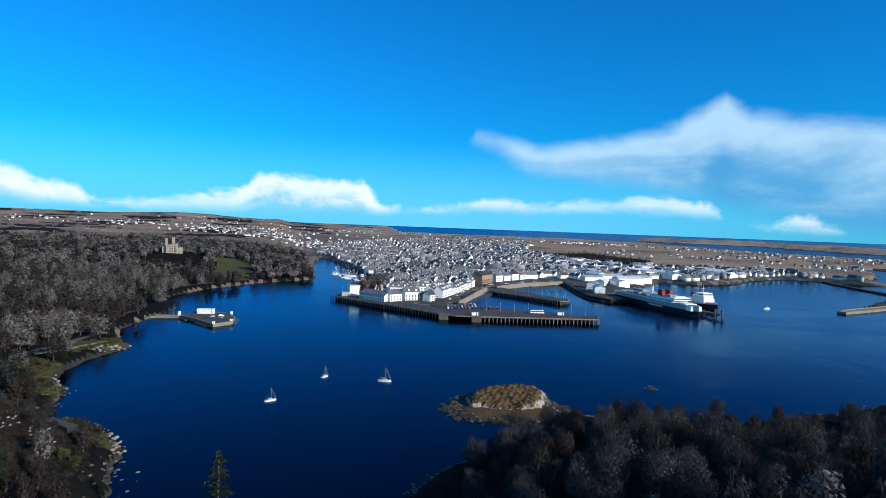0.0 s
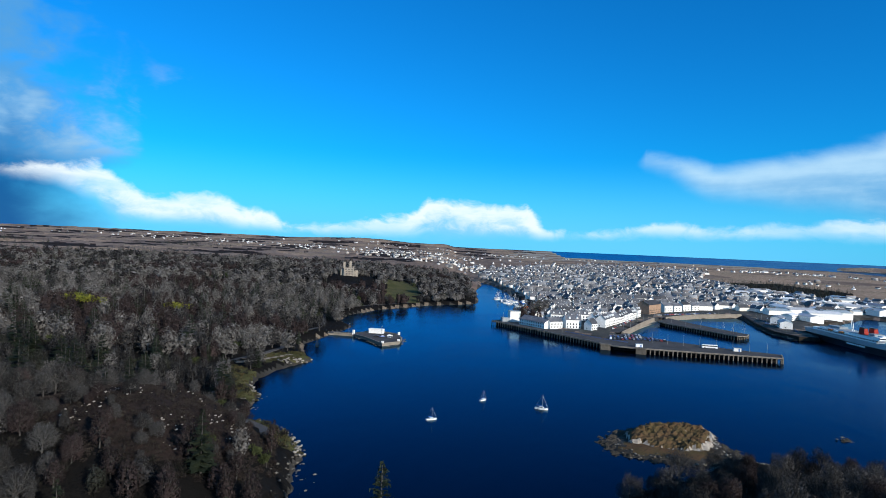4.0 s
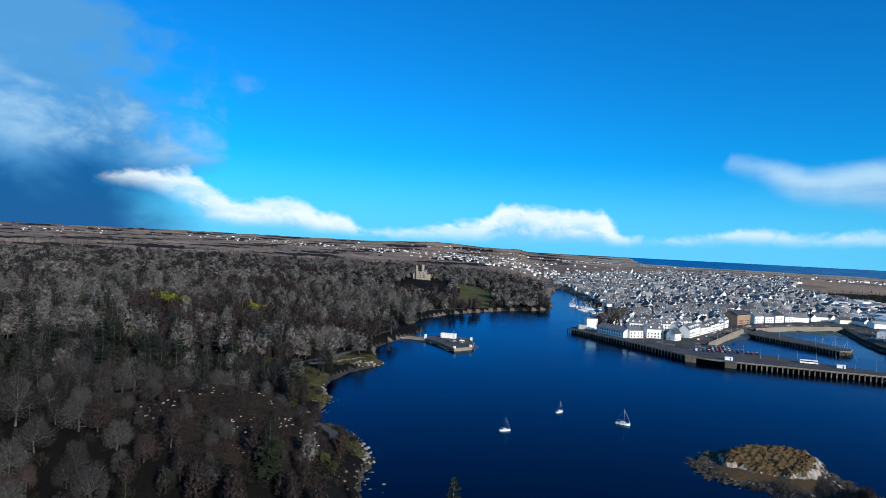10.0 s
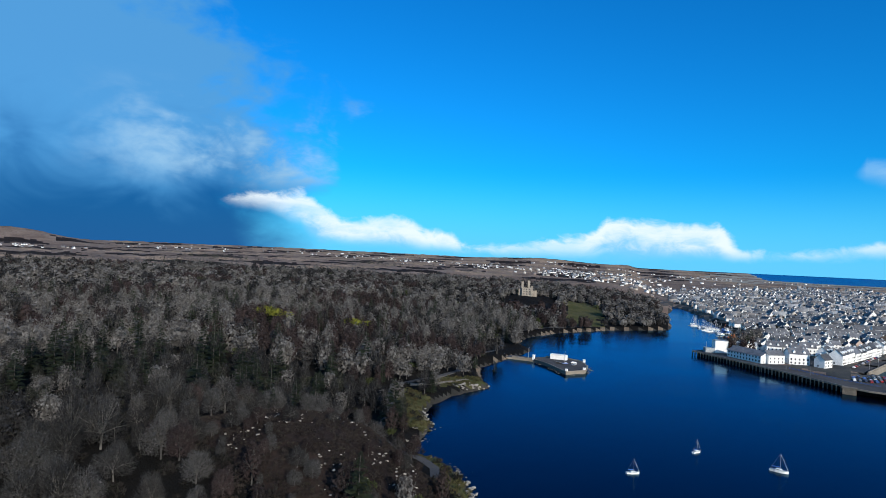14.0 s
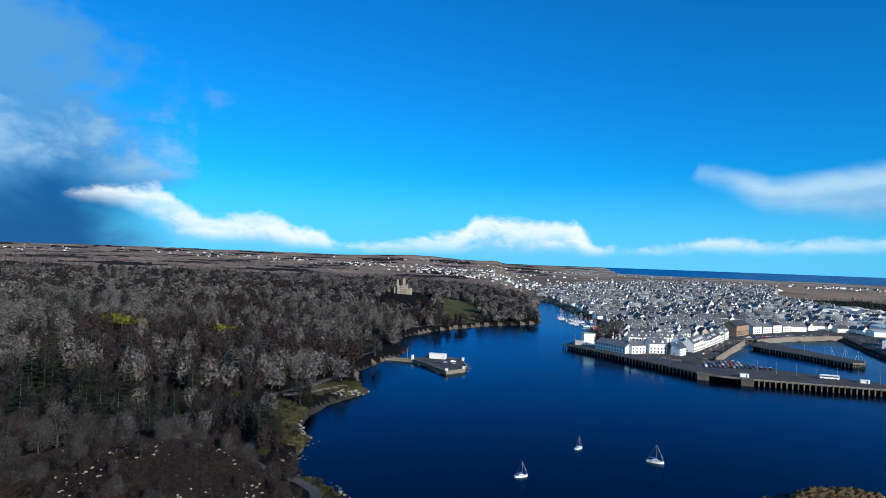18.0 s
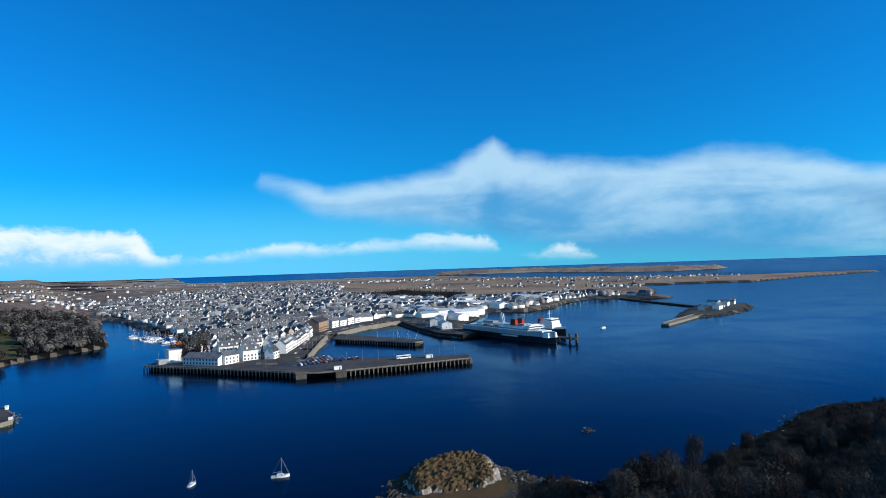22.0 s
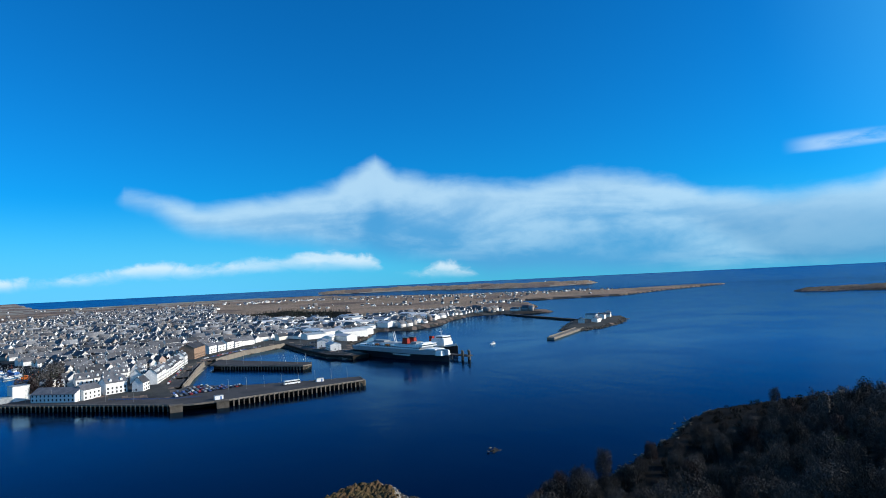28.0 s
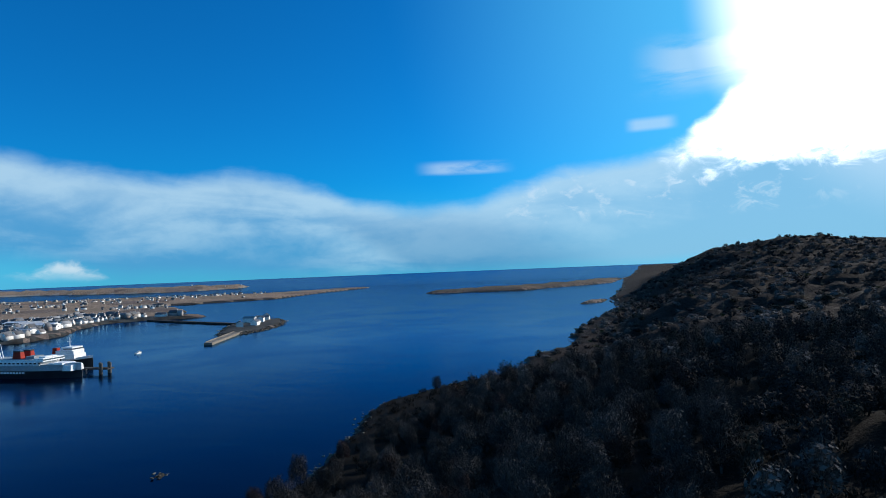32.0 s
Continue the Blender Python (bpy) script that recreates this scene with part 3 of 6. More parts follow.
class Build:
    """Gathers boxes, prisms and tubes into one mesh."""

    def __init__(self):
        self.v, self.f, self.m = [], [], []

    def faces(self, verts, faces, mat=0):
        base = len(self.v)
        self.v += [tuple(p) for p in verts]
        self.f += [tuple(base + k for k in one) for one in faces]
        self.m += [mat] * len(faces)
        return self

    def box(self, x, y, z, sx, sy, sz, turn=0.0, mat=0, taper=1.0):
        """A box on its base at z, centred on x, y."""
        c, s = math.cos(turn), math.sin(turn)
        out = []
        for k, (t, h) in enumerate(((1.0, 0.0), (taper, sz))):
            for u, w in ((-1, -1), (1, -1), (1, 1), (-1, 1)):
                a, b = u * sx / 2 * t, w * sy / 2 * t
                out.append((x + a * c - b * s, y + a * s + b * c, z + h))
        return self.faces(out, [(3, 2, 1, 0), (4, 5, 6, 7), (0, 1, 5, 4), (1, 2, 6, 5), (2, 3, 7, 6), (3, 0, 4, 7)], mat)

    def slab(self, outline, low, high, mat=0):
        k = len(outline)
        area = sum(a[0] * b[1] - b[0] * a[1] for a, b in zip(outline, outline[1:] + outline[:1]))
        if area < 0:
            outline = outline[::-1]
        verts = [(x, y, low) for x, y in outline] + [(x, y, high) for x, y in outline]
        sides = [(i, (i + 1) % k, k + (i + 1) % k, k + i) for i in range(k)]
        return self.faces(verts, [tuple(range(k - 1, -1, -1)), tuple(range(k, 2 * k))] + sides, mat)

    def tube(self, a, b, ra, rb, sides=6, mat=0, capped=True):
        a, b = Vector(a), Vector(b)
        q = (b - a).to_track_quat("Z", "Y")
        ring = [Vector((math.cos(2 * math.pi * i / sides), math.sin(2 * math.pi * i / sides), 0)) for i in range(sides)]
        verts = [a + q @ (p * ra) for p in ring] + [b + q @ (p * rb) for p in ring]
        faces = [(i, (i + 1) % sides, sides + (i + 1) % sides, sides + i) for i in range(sides)]
        if capped:
            faces += [tuple(range(sides - 1, -1, -1)), tuple(range(sides, 2 * sides))]
        return self.faces(verts, faces, mat)

    def wall(self, line, thick, low, high, mat=0):
        """Upright wall along a line of points."""
        for (ax, ay), (bx, by) in zip(line, line[1:]):
            length = math.hypot(bx - ax, by - ay)
            self.box((ax + bx) / 2, (ay + by) / 2, low, length + thick, thick, high - low, math.atan2(by - ay, bx - ax), mat)
        return self

    def mesh(self, name, materials):
        return mesh_of(name, self.v, self.f, materials, self.m if len(materials) > 1 else None)


PARTS = {}


def part(name, built, materials, parent, label=""):
    materials = materials if isinstance(materials, list) else [materials]
    ob = new(name, built.mesh(name, materials))
    ob.parent = parent
    if label:
        ob["label"] = label
    PARTS.setdefault(parent.name, []).append(ob)
    return ob


def stamp(ob, m):
    """A copy of a thing with its own parts, at the pose m; the meshes are shared."""
    made = ob.copy()
    scene.collection.objects.link(made)
    made.matrix_basis = m
    for piece in PARTS.get(ob.name, ()):
        stamp(piece, piece.matrix_basis).parent = made
    return made


def thing(name, label, category, group="", kind=""):
    return tagged(new(name), label, category, group, kind)


def stone(seed, flat=0.7):
    """An uneven boulder of unit size."""
    rng = random.Random(seed)
    bm = bmesh.new()
    bmesh.ops.create_icosphere(bm, subdivisions=1, radius=0.5)
    for v in bm.verts:
        v.co *= rng.uniform(0.72, 1.22)
        v.co.z *= flat
    verts, faces = [tuple(v.co) for v in bm.verts], [tuple(v.index for v in f.verts) for f in bm.faces]
    bm.free()
    return np.array(verts), faces


def scatter(name, items, prototypes, materials, label, category):
    """Many small pieces joined into one object. items: x, y, z, turn, sx, sz, prototype."""
    verts, loops, starts, mats, base, at = [], [], [], [], 0, 0
    for x, y, z, turn, sx, sz, which in items:
        v, f, m = prototypes[which]
        c, s = math.cos(turn), math.sin(turn)
        verts.append(np.stack([x + sx * (v[:, 0] * c - v[:, 1] * s), y + sx * (v[:, 0] * s + v[:, 1] * c), z + sz * v[:, 2]], 1))
        loops.append(f.ravel() + base)
        mats.append(m)
        base += len(v)
    verts, loops, mats = np.concatenate(verts), np.concatenate(loops), np.concatenate(mats)
    side = prototypes[0][1].shape[1]
    data = bpy.data.meshes.new(name)
    data.vertices.add(len(verts))
    data.vertices.foreach_set("co", verts.astype(np.float32).ravel())
    data.loops.add(len(loops))
    data.loops.foreach_set("vertex_index", loops.astype(np.int32))
    data.polygons.add(len(loops) // side)
    data.polygons.foreach_set("loop_start", np.arange(0, len(loops), side, dtype=np.int32))
    for one in materials:
        data.materials.append(one)
    data.polygons.foreach_set("material_index", mats.astype(np.int32))
    data.update(calc_edges=True)
    return tagged(new(name, data), label, category, kind="stuff")


def triangles(built_list):
    """Turns Builds into triangle arrays for scatter()."""
    out = []
    for b in built_list:
        tris, mats = [], []
        for f, m in zip(b.f, b.m):
            for k in range(1, len(f) - 1):
                tris.append((f[0], f[k], f[k + 1]))
                mats.append(m)
        out.append((np.array(b.v, float), np.array(tris), np.array(mats)))
    return out


MAT.update({
    "harl": choice("harled_wall", [(0.82, 0.81, 0.79), (0.80, 0.80, 0.80), (0.82, 0.81, 0.78), (0.60, 0.59, 0.57), (0.82, 0.81, 0.79), (0.40, 0.36, 0.33),
                                   (0.78, 0.74, 0.66), (0.82, 0.82, 0.82), (0.66, 0.66, 0.66), (0.80, 0.80, 0.80), (0.42, 0.32, 0.27), (0.82, 0.82, 0.80)]),
    "harl_far": choice("far_walls", [(0.82, 0.82, 0.81), (0.30, 0.29, 0.28), (0.80, 0.79, 0.78), (0.78, 0.78, 0.78), (0.46, 0.42, 0.37), (0.20, 0.18, 0.17),
                                     (0.64, 0.63, 0.62), (0.24, 0.19, 0.17), (0.81, 0.80, 0.78)], island=True),
    "white": surface("white_harling", [(0.80, 0.80, 0.78), (0.74, 0.74, 0.72)], 1.0, 0.85, 0.1),
    "slate": surface("slate_roof", [(0.075, 0.079, 0.09), (0.12, 0.124, 0.136), (0.06, 0.062, 0.07)], 1.5, 0.55, 0.3, vary=0.5),
    "slate_far": choice("far_roofs", [(0.07, 0.074, 0.085), (0.16, 0.165, 0.18), (0.09, 0.094, 0.106), (0.24, 0.25, 0.27), (0.05, 0.052, 0.06), (0.14, 0.13, 0.13), (0.10, 0.105, 0.12), (0.06, 0.063, 0.072)], 0.6, island=True),
    "tin": choice("metal_roof", [(0.62, 0.63, 0.65), (0.40, 0.41, 0.43), (0.30, 0.36, 0.40), (0.70, 0.70, 0.70), (0.22, 0.23, 0.25)], 0.5),
    "glass": surface("window_glass", [(0.02, 0.025, 0.035), (0.03, 0.035, 0.045)], 1.0, 0.15, 0.0, spec=0.5),
    "brown": surface("sandstone", [(0.30, 0.20, 0.14), (0.24, 0.165, 0.12), (0.34, 0.23, 0.16)], 1.5, 0.9, 0.3),
    "castle": surface("castle_stone", [(0.29, 0.255, 0.215), (0.22, 0.195, 0.165), (0.34, 0.305, 0.26)], 1.2, 0.9, 0.3),
    "quay": surface("quay_stone", [(0.25, 0.22, 0.185), (0.20, 0.175, 0.145), (0.15, 0.135, 0.115)], 1.2, 0.9, 0.5),
    "deck": surface("pier_deck", [(0.06, 0.059, 0.062), (0.085, 0.082, 0.082), (0.05, 0.049, 0.05)], 0.6, 0.9, 0.2),
    "pile": surface("pier_pile", [(0.20, 0.175, 0.145), (0.14, 0.122, 0.10), (0.10, 0.088, 0.075)], 2.0, 0.9, 0.4, vary=0.3),
    # near-black for the shade under the decks, also the ferry quay's dark wall
    "dark": surface("wet_shaded_timber", [(0.02, 0.018, 0.016), (0.035, 0.03, 0.026)], 2.0, 0.8, 0.4),
    "tarmac": surface("tarmac", [(0.065, 0.064, 0.066), (0.085, 0.083, 0.084), (0.055, 0.054, 0.055)], 0.8, 0.9, 0.15),
    "bark": surface("bark", [(0.0663, 0.064, 0.0598), (0.101, 0.0984, 0.0942), (0.039, 0.0377, 0.0352)], 3.0, 0.95, 0.5, vary=0.25),
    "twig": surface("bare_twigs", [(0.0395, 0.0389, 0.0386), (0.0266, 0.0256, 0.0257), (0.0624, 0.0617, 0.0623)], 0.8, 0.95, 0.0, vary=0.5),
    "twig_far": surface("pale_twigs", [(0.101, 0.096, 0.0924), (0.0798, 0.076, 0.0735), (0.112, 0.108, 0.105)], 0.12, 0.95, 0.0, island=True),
    # these two twig colours are darkened to hold the shade of the near woods
    "twig_shade": surface("shaded_twigs", [(0.0231, 0.0226, 0.0232), (0.0136, 0.0134, 0.0142), (0.0394, 0.0395, 0.0411)], 0.12, 0.95, 0.0, island=True),
    "twig_moss_shade": surface("shaded_mossy_twigs", [(0.0247, 0.0264, 0.0209), (0.0161, 0.0176, 0.0142), (0.0391, 0.0405, 0.0342)], 0.12, 0.95, 0.0, island=True),
    "birch": surface("red_twigs", [(0.035, 0.0258, 0.0256), (0.0238, 0.019, 0.0192), (0.0462, 0.0357, 0.0352)], 0.8, 0.95, 0.0, vary=0.3),
    "needle": surface("needles", [(0.016, 0.023, 0.014), (0.024, 0.032, 0.019), (0.036, 0.042, 0.028)], 0.8, 0.9, 0.0, vary=0.3),
    "leaf": surface("evergreen_leaf", [(0.036, 0.046, 0.018), (0.05, 0.058, 0.024), (0.028, 0.036, 0.016)], 0.8, 0.7, 0.0, vary=0.3),
    "gorse": surface("gorse", [(0.13, 0.14, 0.022), (0.10, 0.115, 0.02), (0.16, 0.16, 0.03)], 0.8, 0.8, 0.0),
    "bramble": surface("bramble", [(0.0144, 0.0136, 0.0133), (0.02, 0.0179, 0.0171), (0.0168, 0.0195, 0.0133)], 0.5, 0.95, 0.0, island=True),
    "verge": surface("verge_plants", [(0.05, 0.05, 0.022), (0.075, 0.062, 0.032), (0.032, 0.036, 0.016)], 0.5, 0.95, 0.0, island=True),
    "heather": surface("heather", [(0.0204, 0.0166, 0.0175), (0.0313, 0.0259, 0.0251), (0.0354, 0.0317, 0.0228)], 0.8, 0.95, 0.0, island=True),
    "pale_rock": surface("pale_rock", [(0.30, 0.275, 0.25), (0.22, 0.205, 0.185), (0.34, 0.32, 0.295)], 1.5, 0.9, 0.4, vary=0.3),
    "shingle": surface("shore_boulders", [(0.10, 0.092, 0.08), (0.15, 0.14, 0.12), (0.06, 0.056, 0.05)], 1.0, 0.85, 0.4, island=True),
    "hull": surface("black_hull", [(0.012, 0.013, 0.016), (0.02, 0.02, 0.024)], 0.5, 0.35, 0.05, spec=0.5),
    "ship": surface("ship_white", [(0.80, 0.80, 0.79), (0.74, 0.75, 0.75)], 0.5, 0.4, 0.05),
    # ship white toned down to bluish grey, with the side's shade in the colour
    "ship_side_shaded": surface("ship_side_shaded", [(0.50, 0.53, 0.56), (0.44, 0.47, 0.50)], 0.5, 0.45, 0.05),
    "ship_grey": surface("ship_deck", [(0.30, 0.33, 0.35), (0.24, 0.27, 0.29)], 0.5, 0.6, 0.1),
    "funnel": surface("funnel_red", [(0.36, 0.035, 0.025), (0.28, 0.03, 0.02)], 0.5, 0.45, 0.05),
    "orange": surface("orange_paint", [(0.75, 0.20, 0.04), (0.65, 0.16, 0.04)], 0.5, 0.4, 0.05),
    "steel": surface("grey_steel", [(0.30, 0.31, 0.32), (0.22, 0.23, 0.24)], 2.0, 0.5, 0.1, metal=0.5),
    "blue_paint": surface("blue_paint", [(0.05, 0.16, 0.42), (0.04, 0.12, 0.34)], 1.0, 0.5, 0.05),
    "car_paint": choice("car_paint", [(0.03, 0.04, 0.07), (0.55, 0.56, 0.58), (0.02, 0.02, 0.022), (0.04, 0.08, 0.22), (0.22, 0.23, 0.25), (0.72, 0.72, 0.72),
                                      (0.30, 0.03, 0.03), (0.10, 0.11, 0.12), (0.05, 0.10, 0.28)], 0.3),
    "rubber": surface("rubber", [(0.02, 0.02, 0.02), (0.03, 0.03, 0.03)], 3.0, 0.8, 0.1),
    "yard": surface("grass_verge", [(0.10, 0.11, 0.04), (0.15, 0.13, 0.06), (0.085, 0.09, 0.035)], 0.8, 0.95, 0.4),
})

# ---- roads and the castle jetty ----


def ribbon(line, width, lift=0.14, step_m=3.0):
    """A road surface that follows the ground."""
    built, pts = Build(), []
    for (ax, ay), (bx, by) in zip(line, line[1:]):
        k = max(1, int(math.hypot(bx - ax, by - ay) / step_m))
        pts += [(ax + (bx - ax) * i / k, ay + (by - ay) * i / k) for i in range(k)]
    pts.append(line[-1])
    verts = []
    for i, (x, y) in enumerate(pts):
        (ax, ay), (bx, by) = pts[max(i - 1, 0)], pts[min(i + 1, len(pts) - 1)]
        length = math.hypot(bx - ax, by - ay) or 1
        nx, ny = -(by - ay) / length, (bx - ax) / length
        z = max(level(x + nx * u, y + ny * u) for u in (-width / 2, 0, width / 2)) + lift
        for u in (-width / 2, width / 2):
            verts += [(x + nx * u, y + ny * u, z), (x + nx * u, y + ny * u, z - 0.9)]
    faces = []
    for i in range(len(pts) - 1):
        a, b = 4 * i, 4 * i + 4
        faces += [(a + 2, b + 2, b, a), (a, b, b + 1, a + 1), (a + 3, b + 3, b + 2, a + 2)]
    return built.faces(verts, faces)


SHORE_ROAD = [(-121, 193), (-125, 199), (-129, 205), (-138, 210), (-150, 212), (-162, 218), (-172, 228), (-177, 240), (-185, 256), (-198, 273), (-210, 290), (-217, 303), (-216, 322),
              (-212, 345), (-216, 372), (-232, 405), (-240, 440), (-238, 470), (-246, 500), (-268, 545), (-284, 600), (-276, 660), (-244, 735)]
tagged(new("road", ribbon(SHORE_ROAD, 3.4).mesh("road", [MAT["tarmac"]])), "narrow grey tarmac shore road through woodland", "road", kind="structure")
BEACH = [(-214, 312), (-206, 330), (-198, 352)]
tagged(new("track", ribbon(BEACH, 3.4, 0.2).mesh("track", [MAT["quay"]])), "pale gravel strip beside the shore grass", "track", kind="structure")

JETTY = [(-246, 454), (-219, 463), (-202, 464), (-186, 453), (-164, 431), (-155, 446), (-160, 466), (-168, 483), (-187, 491), (-200, 485), (-206, 474), (-222, 472), (-246, 466)]
jetty = thing("stone_jetty", "stone-walled harbour jetty with a tarmac top", "jetty")
part("platform", Build().slab(JETTY, -2.0, 1.7), MAT["quay"], jetty)
part("surface", Build().slab([(x + 0.9 * (-190 - x) / 30, y + 0.9 * (465 - y) / 16) for x, y in JETTY], 1.55, 1.76), MAT["deck"], jetty, "dark tarmac surface")
part("parapet", Build().wall(JETTY[1:7], 0.8, 1.7, 2.5), MAT["quay"], jetty, "low stone parapet")
part("rear_parapet", Build().wall([(-168, 483), (-187, 491), (-200, 485)], 0.6, 1.7, 2.3), MAT["quay"], jetty)
for x, y in ((-164, 432), (-156, 446), (-168, 482), (-202, 464), (-206, 474)):
    part("pillar", Build().box(x, y, 1.7, 1.5, 1.5, 1.9).box(x, y, 3.6, 1.8, 1.8, 0.3), MAT["white"], jetty)
shed = thing("boat_shed", "long white flat-roofed shed on the stone jetty", "shed")
part("wall", Build().box(-188, 481, 1.76, 12.5, 4.6, 3.4, 0.08), MAT["white"], shed)
part("roof", Build().box(-188, 481, 5.16, 13.0, 5.0, 0.35, 0.08), MAT["white"], shed)
for k in range(4):
    part("window", Build().box(-192.3 + 2.9 * k, 478.5 + 0.23 * k, 3.1, 1.2, 0.12, 1.0, 0.08), MAT["glass"], shed)
part("door", Build().box(-183.2, 479.15, 1.76, 1.1, 0.12, 2.1, 0.08), MAT["funnel"], shed, "red door")

# ---- quay and piers ----
DECK_Z = 4.3
quay = thing("town_pier", "long town pier with a dark deck on timber piles", "pier")
FRONT = [(-110, 606), (-52, 556), (5, 503), (12, 500), (26, 498), (132, 505)]
BACK = [(136, 524), (98, 534), (58, 552), (20, 585), (4, 560), (-40, 590), (-96, 640)]
part("deck", Build().slab(FRONT + BACK, DECK_Z - 1.0, DECK_Z), MAT["deck"], quay)
# the underside is open; this near-black block paints in its shade
part("core", Build().slab([(-107, 609), (-50, 560), (8, 508), (130, 510), (132, 520), (58, 547), (18, 580), (-94, 634)], -2.0, DECK_Z - 1.0), MAT["dark"], quay, "near-black block standing in for the shade behind the piles")
part("edge_beam", Build().wall(FRONT + [(136, 524)], 0.5, DECK_Z - 0.75, DECK_Z + 0.35), MAT["quay"], quay, "pale kerb beam")
pile_mesh = Build().box(0, 0, -1.5, 0.8, 0.8, DECK_Z + 1.3).mesh("pile", [MAT["pile"]])


def piles(line, gap, parent, mesh, out=0.5):
    for (ax, ay), (bx, by) in zip(line, line[1:]):
        length = math.hypot(bx - ax, by - ay)
        for k in range(int(length / gap) + 1):
            u = min(1.0, k * gap / length)
            ob = new("pier_post", mesh)
            ob.parent = parent
            ob.location = (ax + (bx - ax) * u + out * (by - ay) / length, ay + (by - ay) * u - out * (bx - ax) / length, 0)


piles([FRONT[0], FRONT[1], FRONT[2]], 3.4, quay, pile_mesh)
piles([FRONT[4], FRONT[5]], 3.4, quay, pile_mesh)
piles([FRONT[5], BACK[0], BACK[2]], 3.8, quay, pile_mesh)
for x, y in ((2, 504.5), (29, 497)):
    part("dolphin", Build().box(x, y, -1.5, 7.5, 4.5, DECK_Z + 1.2, -0.1).box(x, y, DECK_Z - 0.3, 8.2, 5.2, 0.6, -0.1), MAT["pile"], quay, "heavy timber fender block")
inner = thing("inner_pier", "shorter timber-piled pier in the harbour basin", "pier")
IFRONT, IBACK = [(58, 712), (66, 696), (124, 628), (133, 632)], [(138, 648), (96, 712), (74, 756)]
part("deck", Build().slab(IFRONT + IBACK, DECK_Z - 1.3, DECK_Z - 0.4), MAT["deck"], inner)
# same near-black fill for the shade below the inner deck
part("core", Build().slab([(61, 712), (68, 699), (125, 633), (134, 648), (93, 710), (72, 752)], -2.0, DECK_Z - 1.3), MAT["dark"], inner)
part("edge_beam", Build().wall(IFRONT + [IBACK[0]], 0.5, DECK_Z - 1.1, DECK_Z), MAT["quay"], inner, "pale kerb beam")
short_pile = Build().box(0, 0, -1.5, 0.8, 0.8, DECK_Z + 0.9).mesh("pile", [MAT["pile"]])
piles(IFRONT[1:3], 3.2, inner, short_pile)
piles([IFRONT[2], IBACK[0], IBACK[1]], 3.6, inner, short_pile)
for name, line in (("promenade_wall", [(17, 588), (28, 630), (40, 680), (56, 738)]), ("harbour_wall", [(70, 752), (90, 782), (112, 810), (140, 832), (172, 857)])):
    wall = thing(name, "pale stone harbour wall along the waterfront street", "sea wall")
    part("face", Build().wall(line, 1.6, -2.0, DECK_Z + 0.2), MAT["quay"], wall)
    part("parapet", Build().wall(line, 0.6, DECK_Z + 0.2, DECK_Z + 1.1), MAT["quay"], wall)
    part("street", Build().wall([(x - 6, y + 5) for x, y in line], 9.0, 3.5, DECK_Z), MAT["deck"], wall, "dark street surface behind the wall")
slip = thing("slipway", "pale sand and stone slip at the head of the basin", "slipway")
part("ramp", Build().faces([(30, 640, 0.0), (38, 640, -0.6), (64, 740, -0.6), (48, 742, 3.0)], [(0, 1, 2, 3)]).faces([(30, 640, -2), (38, 640, -2), (64, 740, -2), (48, 742, -2)], [(3, 2, 1, 0)]), MAT["sand"], slip)
ferry_quay = thing("ferry_quay", "dark-walled ferry terminal quay", "quay")
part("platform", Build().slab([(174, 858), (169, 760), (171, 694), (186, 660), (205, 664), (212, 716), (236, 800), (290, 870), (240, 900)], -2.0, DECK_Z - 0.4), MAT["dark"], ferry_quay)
part("surface", Build().slab([(176, 856), (171, 760), (173, 696), (187, 663), (203, 667), (210, 718), (234, 802), (286, 870), (240, 896)], DECK_Z - 0.6, DECK_Z - 0.3), MAT["deck"], ferry_quay)
link = thing("ferry_pier", "narrow piled berth pier between two ferries", "pier")
part("deck", Build().wall([(228, 716), (263, 566)], 7.0, DECK_Z - 1.0, DECK_Z), MAT["deck"], link)
piles([(231, 708), (258, 580)], 6.5, link, pile_mesh, 2.8)
for x, y in ((258, 566), (264, 564), (261, 572), (267, 570)):
    part("fender_post", Build().tube((x, y, -1.5), (x, y, 8.5), 1.0, 1.0, 8), MAT["pile"], link)
goat_jetty = thing("island_jetty", "pale stone jetty reaching out from a small island", "jetty")
part("wall", Build().wall([(428, 638), (535, 704)], 9.0, -2.0, 2.6), MAT["quay"], goat_jetty)
part("parapet", Build().wall([(428, 643), (531, 708)], 0.9, 2.6, 3.5), MAT["quay"], goat_jetty)
causeway = thing("causeway", "dark stone causeway from the shore to an island", "causeway")
part("bank", Build().wall([(690, 1080), (672, 1003), (655, 900), (640, 815), (650, 790)], 11.0, -2.0, 2.2), MAT["shore"], causeway)
part("roadway", Build().wall([(690, 1080), (672, 1003), (655, 900), (640, 815), (650, 790)], 6.0, 2.2, 2.5), MAT["tarmac"], causeway)

